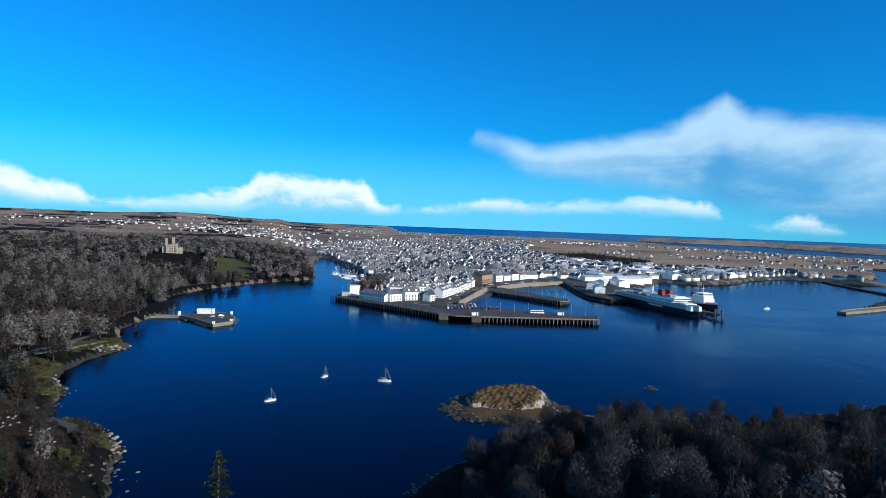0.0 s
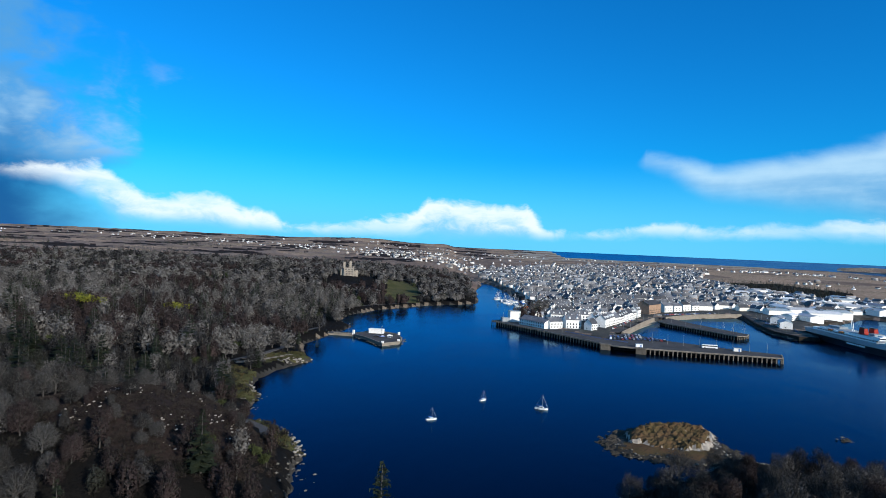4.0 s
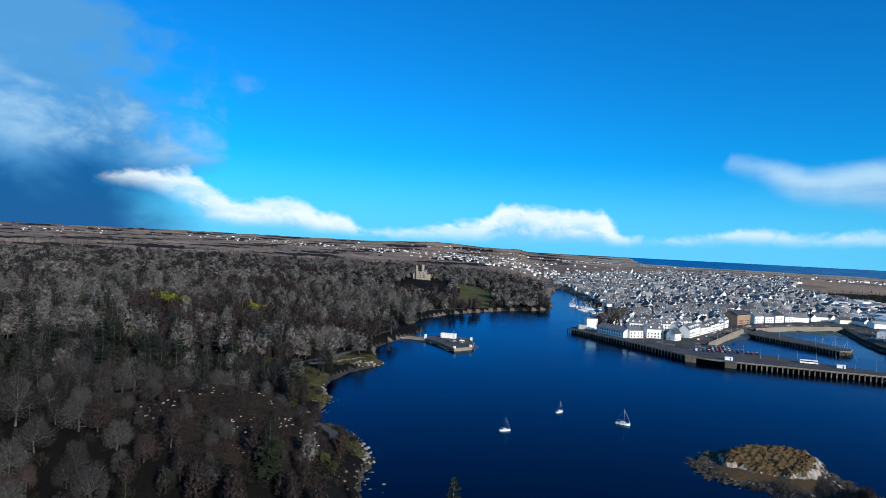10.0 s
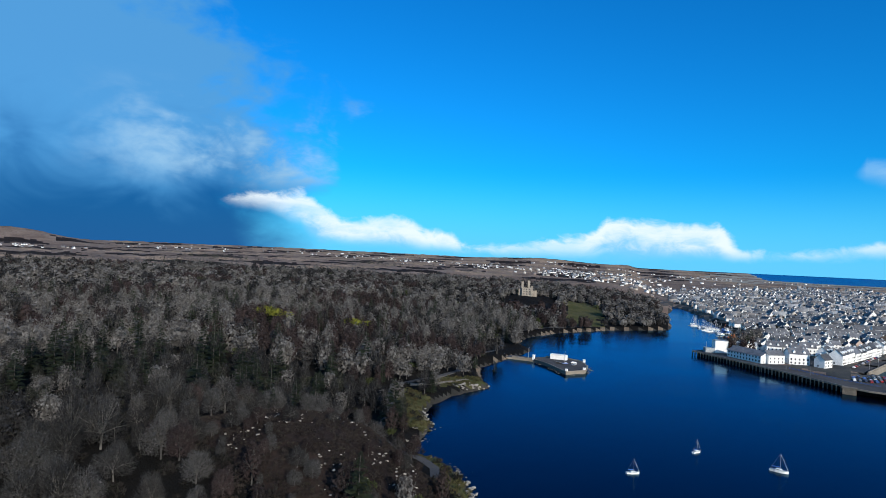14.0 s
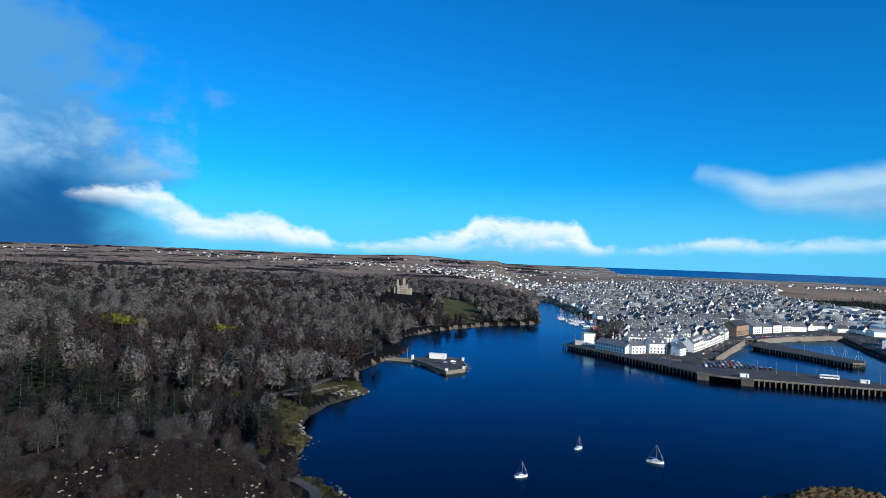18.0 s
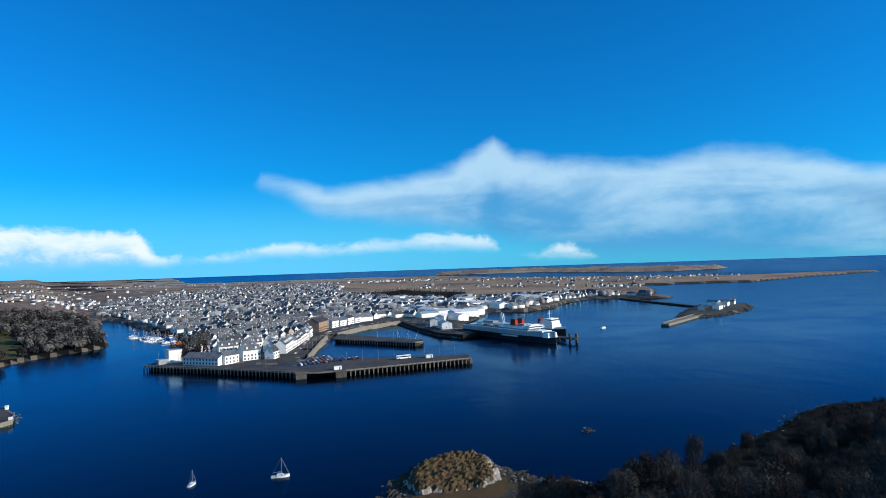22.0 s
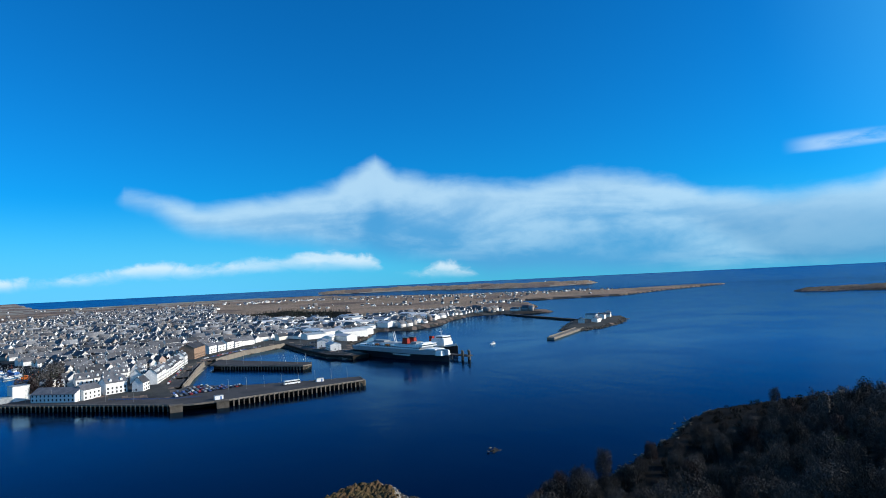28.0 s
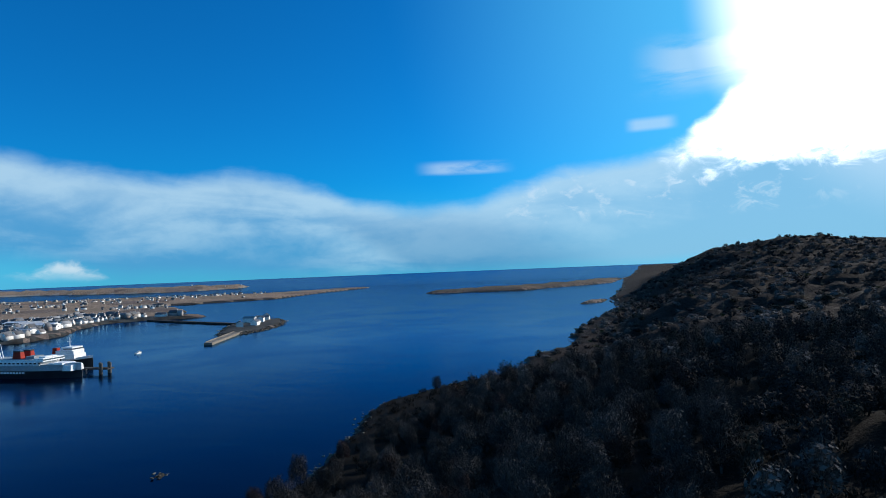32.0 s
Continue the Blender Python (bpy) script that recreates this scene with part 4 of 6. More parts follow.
# ---- ships and boats ----


def hull_mesh(length, beam, low, high, flare=1.0, stern=0.85, bow_rise=0.0, mat=0, rows=10):
    """A hull with a pointed bow towards +x."""
    b, sect = Build(), []
    for i in range(rows + 1):
        u = i / rows
        full = min(1.0, stern + 0.6 * u) if u < 0.3 else (1.0 if u < 0.6 else max(0.02, 1 - ((u - 0.6) / 0.4) ** 2.2))
        x = (u - 0.5) * length
        top = high + bow_rise * max(0, (u - 0.5) * 2) ** 2
        w = beam / 2 * full
        sect.append([(x, -w * 0.82, low), (x, -w * flare, top), (x, w * flare, top), (x, w * 0.82, low)])
    verts = [p for s in sect for p in s]
    faces = [(0, 1, 2, 3)]
    for i in range(rows):
        a, c = 4 * i, 4 * i + 4
        faces += [(a, c, c + 1, a + 1), (a + 1, c + 1, c + 2, a + 2), (a + 2, c + 2, c + 3, a + 3), (a + 3, c + 3, c, a)]
    faces.append((4 * rows + 3, 4 * rows + 2, 4 * rows + 1, 4 * rows))
    return b.faces(verts, faces, mat)


def place(ob, x, y, z, heading):
    ob.matrix_basis = pose(x, y, z, 0, 0, heading)
    return ob


ferry = thing("car_ferry", "large black-hulled car ferry with white decks and red funnels", "ferry")
L = 142.0
part("hull", hull_mesh(L, 21, -2.0, 5.8, 1.0, 0.95, 0.0), MAT["hull"], ferry)
# takes the shade-toned copy of the white paint
part("upper_side", hull_mesh(L * 0.99, 20.9, 5.8, 10.2, 1.0, 0.95, 1.2), MAT["ship_side_shaded"], ferry, "white upper sides toned bluish grey for shade")
part("deckhouse", Build().box(-8, 0, 10.2, 96, 18.5, 2.3).box(-6, 0, 12.5, 78, 17, 1.9), MAT["ship"], ferry)
part("deckhouse_top", Build().box(-6, 0, 14.4, 76, 15.6, 0.3).box(-30, 0, 14.7, 18, 8, 1.8).box(26, 0, 14.7, 8, 9, 2.0).box(-58, 0, 10.3, 16, 17, 0.5), MAT["ship_grey"], ferry, "grey-green upper deck")
ferry_bridge = part("bridge", Build().box(40, 0, 13.1, 9, 20, 2.6, taper=0.94).box(39, 0, 15.7, 6, 11, 0.9), MAT["ship"], ferry)
part("bridge_glazing", Build().box(41.8, 0, 14.0, 5.6, 19.2, 1.0), MAT["glass"], ferry_bridge)
part("foredeck", Build().box(52, 0, 10.4, 14, 13, 1.2, taper=0.9), MAT["ship"], ferry)
part("bow_visor", Build().box(62.5, 0, 5.6, 8, 12.5, 4.4, taper=0.9), MAT["ship"], ferry, "bright white bow ramp door")
for y in (-4.4, 4.4):
    funnel = part("funnel", Build().box(15, y, 14.6, 8.5, 4.0, 5.4, taper=0.8), MAT["funnel"], ferry, "red funnel with black cap")
    part("funnel_cap", Build().box(15, y, 20.0, 6.9, 3.3, 0.9), MAT["hull"], funnel)
for x in (22.0, 24.5):
    part("mast", Build().tube((x - 30, 0, 14.5), (x - 33, 0, 26), 0.45, 0.2, 6), MAT["ship"], ferry)
for k in range(5):
    for y in (-9.6, 9.6):
        part("lifeboat", Build().box(-34 + 8.5 * k, y, 12.4, 6.0, 2.2, 1.5, taper=0.8), MAT["orange"] if k in (1, 3) else MAT["ship"], ferry)
for k in range(22):
    for y in (-9.3, 9.3):
        part("window", Build().box(-46 + 4.1 * k, y, 11.2, 2.2, 0.16, 1.1), MAT["glass"], ferry)
for k in range(9):
    part("name_bar", Build().box(2 + 3.0 * k, -10.45, 4.0, 2.2, 0.2, 1.4), MAT["ship"], ferry, "white bar of lettering on the hull")
place(ferry, 228, 637, 0, -77)
ferry_two = thing("freight_ferry", "smaller white-topped ferry with a dark hull at the berth", "ferry")
part("hull", hull_mesh(82, 15, -2.0, 5.6, 1.0, 0.9, 2.2), MAT["hull"], ferry_two)
part("bulwark", hull_mesh(80, 14.8, 5.6, 7.4, 1.0, 0.9, 2.4), MAT["ship"], ferry_two)
part("deckhouse", Build().box(16, 0, 7.4, 24, 13.5, 4.2).box(18, 0, 11.6, 18, 12, 3.0).box(20, 0, 14.6, 12, 13, 3.0, taper=0.92), MAT["ship"], ferry_two)
part("bridge_glazing", Build().box(21.5, 0, 15.5, 9.4, 12.6, 1.1), MAT["glass"], ferry_two)
part("car_deck", Build().box(-18, 0, 7.4, 40, 12, 0.3), MAT["ship_grey"], ferry_two)
part("funnel", Build().box(4, 0, 9.4, 5, 4, 7.2, taper=0.85), MAT["funnel"], ferry_two)
part("mast", Build().tube((18, 0, 17.6), (18, 0, 26), 0.35, 0.15, 6).tube((18, -3, 22), (18, 3, 22), 0.12, 0.12, 5), MAT["ship"], ferry_two)
place(ferry_two, 272, 655, 0, -74)


def yacht(length=8.2, mast=9.2):
    y = thing("sailing_yacht", "small white sailing yacht at its mooring, sails down", "yacht", "yachts at moorings")
    part("hull", hull_mesh(length, 2.7, -0.4, 0.95, 1.05, 0.7, 0.35), MAT["ship"], y)
    part("deck", hull_mesh(length * 0.93, 2.3, 0.9, 1.08, 1.0, 0.7, 0.3), MAT["ship_grey"], y, "grey deck")
    part("cabin", Build().box(-0.1, 0, 1.05, length * 0.36, 1.6, 0.6, taper=0.86), MAT["ship"], y)
    part("cabin_window", Build().box(-0.1, 0, 1.25, length * 0.27, 1.62, 0.24, taper=0.97), MAT["glass"], y)
    part("mast", Build().tube((0.5, 0, 1.0), (0.5, 0, mast), 0.14, 0.09, 6), MAT["steel"], y)
    part("boom", Build().tube((0.5, 0, 2.3), (-3.2, 0, 2.3), 0.09, 0.07, 6), MAT["steel"], y)
    part("furled_sail", Build().tube((0.3, 0, 2.5), (-3.0, 0, 2.45), 0.2, 0.14, 6), MAT["blue_paint"], y, "blue sail cover")
    part("forestay", Build().tube((length / 2 - 0.1, 0, 1.2), (0.5, 0, mast - 0.4), 0.05, 0.05, 4), MAT["ship"], y)
    part("backstay", Build().tube((-length / 2 + 0.1, 0, 1.1), (0.5, 0, mast - 0.2), 0.03, 0.03, 4), MAT["steel"], y)
    part("rudder", Build().box(-length / 2 - 0.1, 0, -0.5, 0.5, 0.1, 1.3), MAT["ship"], y)
    return y


first = yacht()
first.matrix_basis = pose(-28.9, 297.5, 0, 0, 0, -8) @ Matrix.Scale(0.8, 4)
stamp(first, pose(-59.6, 302.5, 0, 0, 0, 62) @ Matrix.Scale(0.6, 4))
stamp(first, pose(-75.0, 258.5, 0, 0, 0, 38) @ Matrix.Scale(0.62, 4))
launch = thing("motor_launch", "small white motor launch afloat in the bay", "boat")
part("hull", hull_mesh(8.5, 3.0, -0.4, 1.2, 1.05, 0.9, 0.4), MAT["ship"], launch)
part("cabin", Build().box(0.4, 0, 1.1, 3.0, 2.0, 1.6, taper=0.85), MAT["ship"], launch)
part("cabin_window", Build().box(0.5, 0, 1.8, 2.8, 1.95, 0.5, taper=0.95), MAT["glass"], launch)
place(launch, 355, 655, 0, 15)

rng = random.Random(11)
marina_yacht = None
pontoon = thing("pontoon", "grey floating pontoons in the inner harbour", "pontoon")
for (ax, ay), (bx, by) in (((-150, 905), (-136, 915)), ((-132, 868), (-112, 880)), ((-116, 832), (-96, 846)), ((-102, 800), (-84, 812))):
    part("walkway", Build().wall([(ax - 12, ay - 6), (bx, by)], 2.2, -0.3, 0.6), MAT["steel"], pontoon)
for k in range(34):
    u = rng.random()
    x, y = -146 + 66 * u + rng.uniform(-12, 4), 915 - 130 * u + rng.uniform(-14, 14)
    x -= 6
    at = pose(x, y, 0, 0, 0, rng.choice((35, 215, 125)) + rng.uniform(-6, 6)) @ Matrix.Scale(rng.uniform(0.8, 1.15), 4)
    if marina_yacht is None:
        marina_yacht = yacht(8.6, 12.0)
        tagged(marina_yacht, "white yacht berthed among others in the inner harbour", group="yachts in the marina")
        marina_yacht.matrix_basis = at
    else:
        stamp(marina_yacht, at)
for x, y, h in ((118, 652, 140), (127, 648, 140), (110, 668, 320)):
    stamp(marina_yacht, pose(x + 9, y + 8, 0, 0, 0, h))


def trawler(paint):
    b = thing("fishing_boat", "sturdy fishing boat with a white wheelhouse alongside the quay", "fishing boat", "fishing boats")
    part("hull", hull_mesh(19, 6, -0.6, 2.6, 1.08, 0.9, 1.6), paint, b)
    part("wheelhouse", Build().box(-3.2, 0, 2.5, 4.6, 3.8, 3.4, taper=0.92), MAT["ship"], b)
    part("wheelhouse_windows", Build().box(-3.2, 0, 4.4, 4.55, 3.75, 0.8), MAT["glass"], b)
    part("mast", Build().tube((1, 0, 2.5), (1, 0, 10), 0.18, 0.1, 6).tube((1, 0, 6), (6, 0, 7.5), 0.12, 0.08, 5), MAT["orange"], b)
    part("gantry", Build().box(-8, -2.2, 2.5, 0.3, 0.3, 4).box(-8, 2.2, 2.5, 0.3, 0.3, 4).box(-8, 0, 6.4, 0.4, 4.8, 0.3), MAT["steel"], b)
    return b


place(trawler(MAT["blue_paint"]), -84, 760, 0, 200)
place(trawler(MAT["funnel"]), -84, 728, 0, 80)
place(trawler(MAT["hull"]), -92, 690, 0, 100)
place(trawler(MAT["blue_paint"]), -112, 852, 0, 118)
lifeboat = thing("rescue_boat", "orange-topped lifeboat afloat beside the quay", "lifeboat")
part("hull", hull_mesh(16, 5, -0.6, 2.2, 1.05, 0.9, 1.0), MAT["blue_paint"], lifeboat)
part("deck", hull_mesh(15, 4.8, 2.2, 2.6, 1.0, 0.9, 1.0), MAT["orange"], lifeboat)
part("superstructure", Build().box(-1, 0, 2.4, 8, 3.6, 2.4, taper=0.86).box(-1, 0, 4.8, 3.4, 2.6, 1.4, taper=0.9), MAT["orange"], lifeboat, "bright orange wheelhouse")
part("mast", Build().tube((-1, 0, 6), (-1, 0, 9.5), 0.12, 0.08, 5), MAT["steel"], lifeboat)
place(lifeboat, -96, 768, 0, 175)

# ---- cars, lamps and pier furniture ----


def car():
    c = thing("car", "parked car on the waterfront car park", "car", "parked cars")
    body = Build().box(0, 0, 0.3, 4.3, 1.76, 0.55).box(0, 0, 0.85, 4.2, 1.7, 0.08)
    body.faces([(-1.7, -0.8, 0.9), (1.15, -0.8, 0.9), (1.15, 0.8, 0.9), (-1.7, 0.8, 0.9), (-1.35, -0.66, 1.46), (0.45, -0.66, 1.46), (0.45, 0.66, 1.46), (-1.35, 0.66, 1.46)],
               [(4, 5, 6, 7), (0, 1, 5, 4), (2, 3, 7, 6), (1, 2, 6, 5), (3, 0, 4, 7)])
    part("body", body, MAT["car_paint"], c)
    part("windscreen", Build().faces([(1.12, -0.7, 0.96), (1.12, 0.7, 0.96), (0.5, 0.58, 1.42), (0.5, -0.58, 1.42)], [(0, 1, 2, 3)]), MAT["glass"], c)
    for y in (-1, 1):
        part("side_window", Build().faces([(-1.5, y * 0.79, 0.98), (0.9, y * 0.79, 0.98), (0.4, y * 0.69, 1.4), (-1.25, y * 0.69, 1.4)], [(0, 1, 2, 3)]), MAT["glass"], c)
        for x in (-1.35, 1.35):
            part("wheel", Build().tube((x, y * 0.66, 0.33), (x, y * 0.9, 0.33), 0.33, 0.33, 8), MAT["rubber"], c)
    return c


spots = []
for row in range(6):
    for k in range(19):
        u, v = (k + 0.5) / 19, (row + 0.5) / 6
        x = (-2 + 60 * u) + (2 - 2 * v) * u
        y = 530 + 42 * v + u * (16 - 6 * v) + (0.0 if row % 2 else 2.5)
        if rng.random() < 0.84 and inside([(-2, 512), (58, 540), (54, 558), (22, 580), (4, 552)], np.array([x]), np.array([y]))[0] > 1.5:
            spots.append((x, y, DECK_Z, 97 + rng.uniform(-4, 4)))
for k in range(26):
    u = k / 26
    spots.append((60 + 82 * u, 765 + 82 * u + rng.uniform(-1, 1) + 6, DECK_Z + 0.02, 45 + rng.uniform(-5, 5)))
for k in range(14):
    u = k / 14
    spots.append((9 + 26 * u, 608 + 110 * u, DECK_Z + 0.02, 78))
for k in range(22):
    spots.append((180 + rng.uniform(0, 18), 700 + 6 * k, DECK_Z - 0.28, 88 + rng.choice((0, 90))))
for x, y, h in ((-176, 462, 40), (-172, 470, 35), (-236, 464, 12), (-229, 466, 10), (-181, 462, 20), (-169, 462, 70)):
    spots.append((x, y, 1.78, h))
one = car()
place(one, *spots[0])
for s in spots[1:]:
    stamp(one, pose(*s[:3], 0, 0, s[3] + rng.choice((0, 180))))


def lamp(tall=8.0):
    p = thing("street_lamp", "slim grey lamp post with a short arm", "lamp post", "quay lamp posts")
    part("post", Build().tube((0, 0, 0), (0, 0, tall), 0.13, 0.08, 6), MAT["steel"], p)
    part("arm", Build().tube((0, 0, tall), (1.3, 0, tall + 0.3), 0.07, 0.06, 5), MAT["steel"], p)
    part("lamp_head", Build().box(1.5, 0, tall + 0.2, 0.8, 0.3, 0.16), MAT["ship_grey"], p)
    return p


lamps = [(40 + 12.2 * k, 534 - 1.6 * k, DECK_Z) for k in range(8)] + [(-100 + 16 * k, 612 - 14.4 * k, DECK_Z) for k in range(6)] + \
        [(18 + 7.6 * k, 595 + 28 * k, DECK_Z) for k in range(6)] + [(78 + 16 * k, 774 + 16 * k, DECK_Z) for k in range(6)] + \
        [(72 + 13 * k, 705 - 15 * k, DECK_Z - 0.4) for k in range(5)] + [(182, 690 + 26 * k, DECK_Z - 0.3) for k in range(6)] + [(-178, 466, 1.76), (-208, 468, 1.7)]
post = lamp()
place(post, *lamps[0], 90)
for s in lamps[1:]:
    stamp(post, pose(*s, 0, 0, 90))
coach = thing("coach", "white coach parked on the pier", "coach")
part("body", Build().box(0, 0, 0.5, 12, 2.5, 2.6, taper=0.98), MAT["ship"], coach)
part("window_band", Build().box(0, 0, 1.7, 11.6, 2.53, 0.8), MAT["glass"], coach)
for x in (-3.8, 3.8):
    for y in (-1, 1):
        part("wheel", Build().tube((x, y * 0.9, 0.5), (x, y * 1.25, 0.5), 0.5, 0.5, 8), MAT["rubber"], coach)
place(coach, 84, 528, DECK_Z, 4)
for x, y, h in ((104, 524, 0), (28, 505, 5)):
    box = thing("portable_cabin", "white portable cabin on the pier", "cabin", "pier cabins")
    part("wall", Build().box(0, 0, 0, 5.5, 2.6, 2.6), MAT["white"], box)
    part("roof", Build().box(0, 0, 2.6, 5.7, 2.8, 0.15), MAT["steel"], box)
    part("door", Build().box(1.2, -1.33, 0.05, 0.9, 0.06, 2.0), MAT["blue_paint"], box)
    place(box, x, y, DECK_Z, h)
rail = thing("blue_railing", "blue railings round the pier car park", "railing")
part("top_rail", Build().wall([(-34, 560), (0, 531), (20, 521)], 0.12, DECK_Z + 1.0, DECK_Z + 1.15), MAT["blue_paint"], rail)
part("lower_rail", Build().wall([(-34, 560), (0, 531), (20, 521)], 0.12, DECK_Z + 0.5, DECK_Z + 0.62), MAT["blue_paint"], rail)
for k in range(16):
    part("post", Build().box(-34 + 34 * k / 15, 560 - 29 * k / 15, DECK_Z, 0.14, 0.14, 1.15), MAT["blue_paint"], rail)

# ---- houses ----


def house_parts(w, d, h, r, chimneys=2, windows=True, roof_out=0.35, dormers=0):
    """Walls with gables, two roof slopes, chimneys and windows of a plain house, ridge along x."""
    wall = Build().faces([(-w / 2, -d / 2, -1.5), (w / 2, -d / 2, -1.5), (w / 2, d / 2, -1.5), (-w / 2, d / 2, -1.5), (-w / 2, -d / 2, h), (w / 2, -d / 2, h), (w / 2, d / 2, h),
                          (-w / 2, d / 2, h), (-w / 2, 0, h + r), (w / 2, 0, h + r)],
                         [(0, 1, 5, 4), (2, 3, 7, 6), (1, 2, 6, 9, 5), (3, 0, 4, 8, 7), (3, 2, 1, 0), (4, 5, 9, 8), (6, 7, 8, 9)])
    e, o, t = roof_out, roof_out * r / (d / 2), 0.22
    roof = Build()
    for y in (-1, 1):
        a = [(-w / 2 - e, y * (d / 2 + e), h - o), (w / 2 + e, y * (d / 2 + e), h - o), (w / 2 + e, 0, h + r), (-w / 2 - e, 0, h + r)]
        b = [(p[0], p[1], p[2] + t) for p in a]
        order = [(0, 1, 2, 3), (7, 6, 5, 4), (0, 4, 5, 1), (1, 5, 6, 2), (3, 7, 4, 0)]
        roof.faces(a + b, order if y > 0 else [tuple(reversed(k)) for k in order])
    stacks = [Build().box(x, 0, h + r - 0.6, 0.7, 1.2, 1.3).box(x, -0.3, h + r + 0.7, 0.26, 0.26, 0.3).box(x, 0.3, h + r + 0.7, 0.26, 0.26, 0.3)
              for x in (-w / 2 + 0.5, w / 2 - 0.5)[:chimneys]]
    panes = []
    if windows:
        floors = 2 if h > 4 else 1
        count = max(2, int(w / 3.0))
        for y in (-1, 1):
            for f in range(floors):
                for k in range(count):
                    x = (k + 0.5) / count * w - w / 2
                    panes.append(Build().box(x, y * (d / 2 + 0.03), 1.0 + 2.75 * f, 1.15, 0.12, 1.45))
        for x in (-1, 1):
            panes.append(Build().box(x * (w / 2 + 0.03), 0.9, 1.0, 0.12, 1.0, 1.3))
    bays = []
    for k in range(dormers):
        x = (k + 0.5) / dormers * w - w / 2
        bays.append(Build().box(x, -d / 4 - 0.2, h + 0.2, 1.7, d / 3.2, 1.7).faces(
            [(x - 1.0, -d / 4 - d / 6.2 - 0.3, h + 1.85), (x + 1.0, -d / 4 - d / 6.2 - 0.3, h + 1.85), (x, -d / 4 - d / 6.2 - 0.3, h + 2.8),
             (x - 1.0, 0, h + 1.85), (x + 1.0, 0, h + 1.85), (x, 0, h + 2.8)], [(0, 1, 2), (1, 4, 5, 2), (0, 2, 5, 3)]))
    return wall, roof, stacks, panes, bays


def house(w, d, h, r, label="white harled house with a dark slate roof", chimneys=2, windows=True, wall_mat="harl", roof_mat="slate", dormers=0, group="town houses", name="house"):
    ob = thing(name, label, name.replace("_", " "), group)
    wall, roof, stacks, panes, bays = house_parts(w, d, h, r, chimneys, windows, dormers=dormers)
    part("wall", wall, MAT[wall_mat], ob)
    slopes = part("roof", roof, MAT[roof_mat], ob)
    for s in stacks:
        part("chimney", s, MAT[wall_mat], slopes)
    for s in bays:
        part("dormer", s, MAT[wall_mat], slopes)
    for p in panes:
        part("window", p, MAT["glass"], ob)
    return ob


def on(ob, x, y, heading, lift=0.0):
    ob.matrix_basis = pose(x, y, max(level(x, y), 1.0) + lift, 0, 0, heading)
    return ob


def at_deck(ob, x, y, heading):
    ob.matrix_basis = pose(x, y, DECK_Z, 0, 0, heading)
    return ob


# the waterfront, building by building
tower = thing("ice_plant", "tall white windowless block at the pier head", "building")
part("wall", Build().box(0, 0, 0, 11, 9, 10.5), MAT["white"], tower)
part("roof", Build().box(0, 0, 10.5, 11.4, 9.4, 0.4), MAT["ship_grey"], tower)
part("annex", Build().box(-9.5, -1, 0, 8, 7, 4.0), MAT["ship_grey"], tower, "grey lean-to")
at_deck(tower, -89, 614, 25)
at_deck(house(34, 14, 5.6, 3.6, "long white fish market with a grey hipped roof", 0, True, "white", "slate", name="market_hall", group=""), -63, 588, -39)
at_deck(house(14, 11, 7.0, 3.2, "white market annex with a slate roof", 0, True, "white", "slate", group="market sheds", name="market_annex"), -47, 583, 40)
at_deck(house(22, 11, 6.5, 2.6, "white quayside store with a low roof", 0, False, "white", "tin", name="quay_store", group=""), -73, 637, 8)
at_deck(house(15, 12, 8.6, 4.0, "square white hotel with a steep slate roof", 2, True, "white", "slate", dormers=2, name="hotel", group=""), -30, 594, 20)
at_deck(house(11, 8, 6.6, 4.2, "small white gabled house by the car park", 2, True, "white"), -12, 590, 62)
for x, y, h, w in ((-49, 646, 10, 12), (-37, 650, 12, 11), (-24, 662, 18, 13), (-56, 662, 100, 12), (-10, 640, 70, 13), (-30, 632, 15, 12), (-8, 668, 68, 12), (-20, 690, 70, 14), (-40, 684, 12, 14)):
    at_deck(house(w, 9.5, 7.2, 4.4, "white crow-gabled house with a steep slate roof", 2, True, "white", dormers=2), x, y, h)
for k, (x, y) in enumerate(((-1, 622), (4, 638), (9, 654), (14, 670), (19, 687), (24, 704), (29, 722), (35, 740))):
    at_deck(house(16.4, 10, (8.4, 8.8, 7.2, 6.8, 7.6, 8.0, 6.6, 8.8)[k], 4.4, "white waterfront terrace house with a slate roof", 2, True, "white", dormers=(3, 3, 0, 2, 2, 0, 3, 2)[k], group="waterfront terrace"), x, y, 74)
on(house(34, 16, 11.5, 4.5, "large brown sandstone hall with a slate roof", 4, True, "brown", name="town_hall", group=""), 54, 796, 62)
for k in range(4):
    on(house(17, 11, (8.5, 7.5, 8.8, 7.0)[k], 3.4, "white seafront block with a slate roof", 2, True, "white", group="seafront blocks"), 76 + 13 * k, 828 + 16.5 * k, 50)

town_rng = random.Random(5)
proto = [(13, 9, 5.4, 4.6, 2), (11, 8.5, 5.2, 4.2, 2), (17, 9.5, 5.8, 4.6, 2), (14, 9.5, 3.4, 4.4, 2), (22, 11, 6.6, 5.0, 2), (10, 8.5, 6.2, 4.6, 1)]
sites = []
street = radians(24)
for i in range(-90, 115):
    for j in range(-75, 200):
        u, v = i * 15.2 + town_rng.uniform(-3.0, 3.0), j * 17.5 + (6.0 if j % 2 else 0) * 0.5 + town_rng.uniform(-2, 2)
        x, y = 60 + u * math.cos(street) - v * math.sin(street), 900 + u * math.sin(street) + v * math.cos(street)
        if -900 < x < 1000 and 560 < y < 2500:
            sites.append((x, y, town_rng.random()))
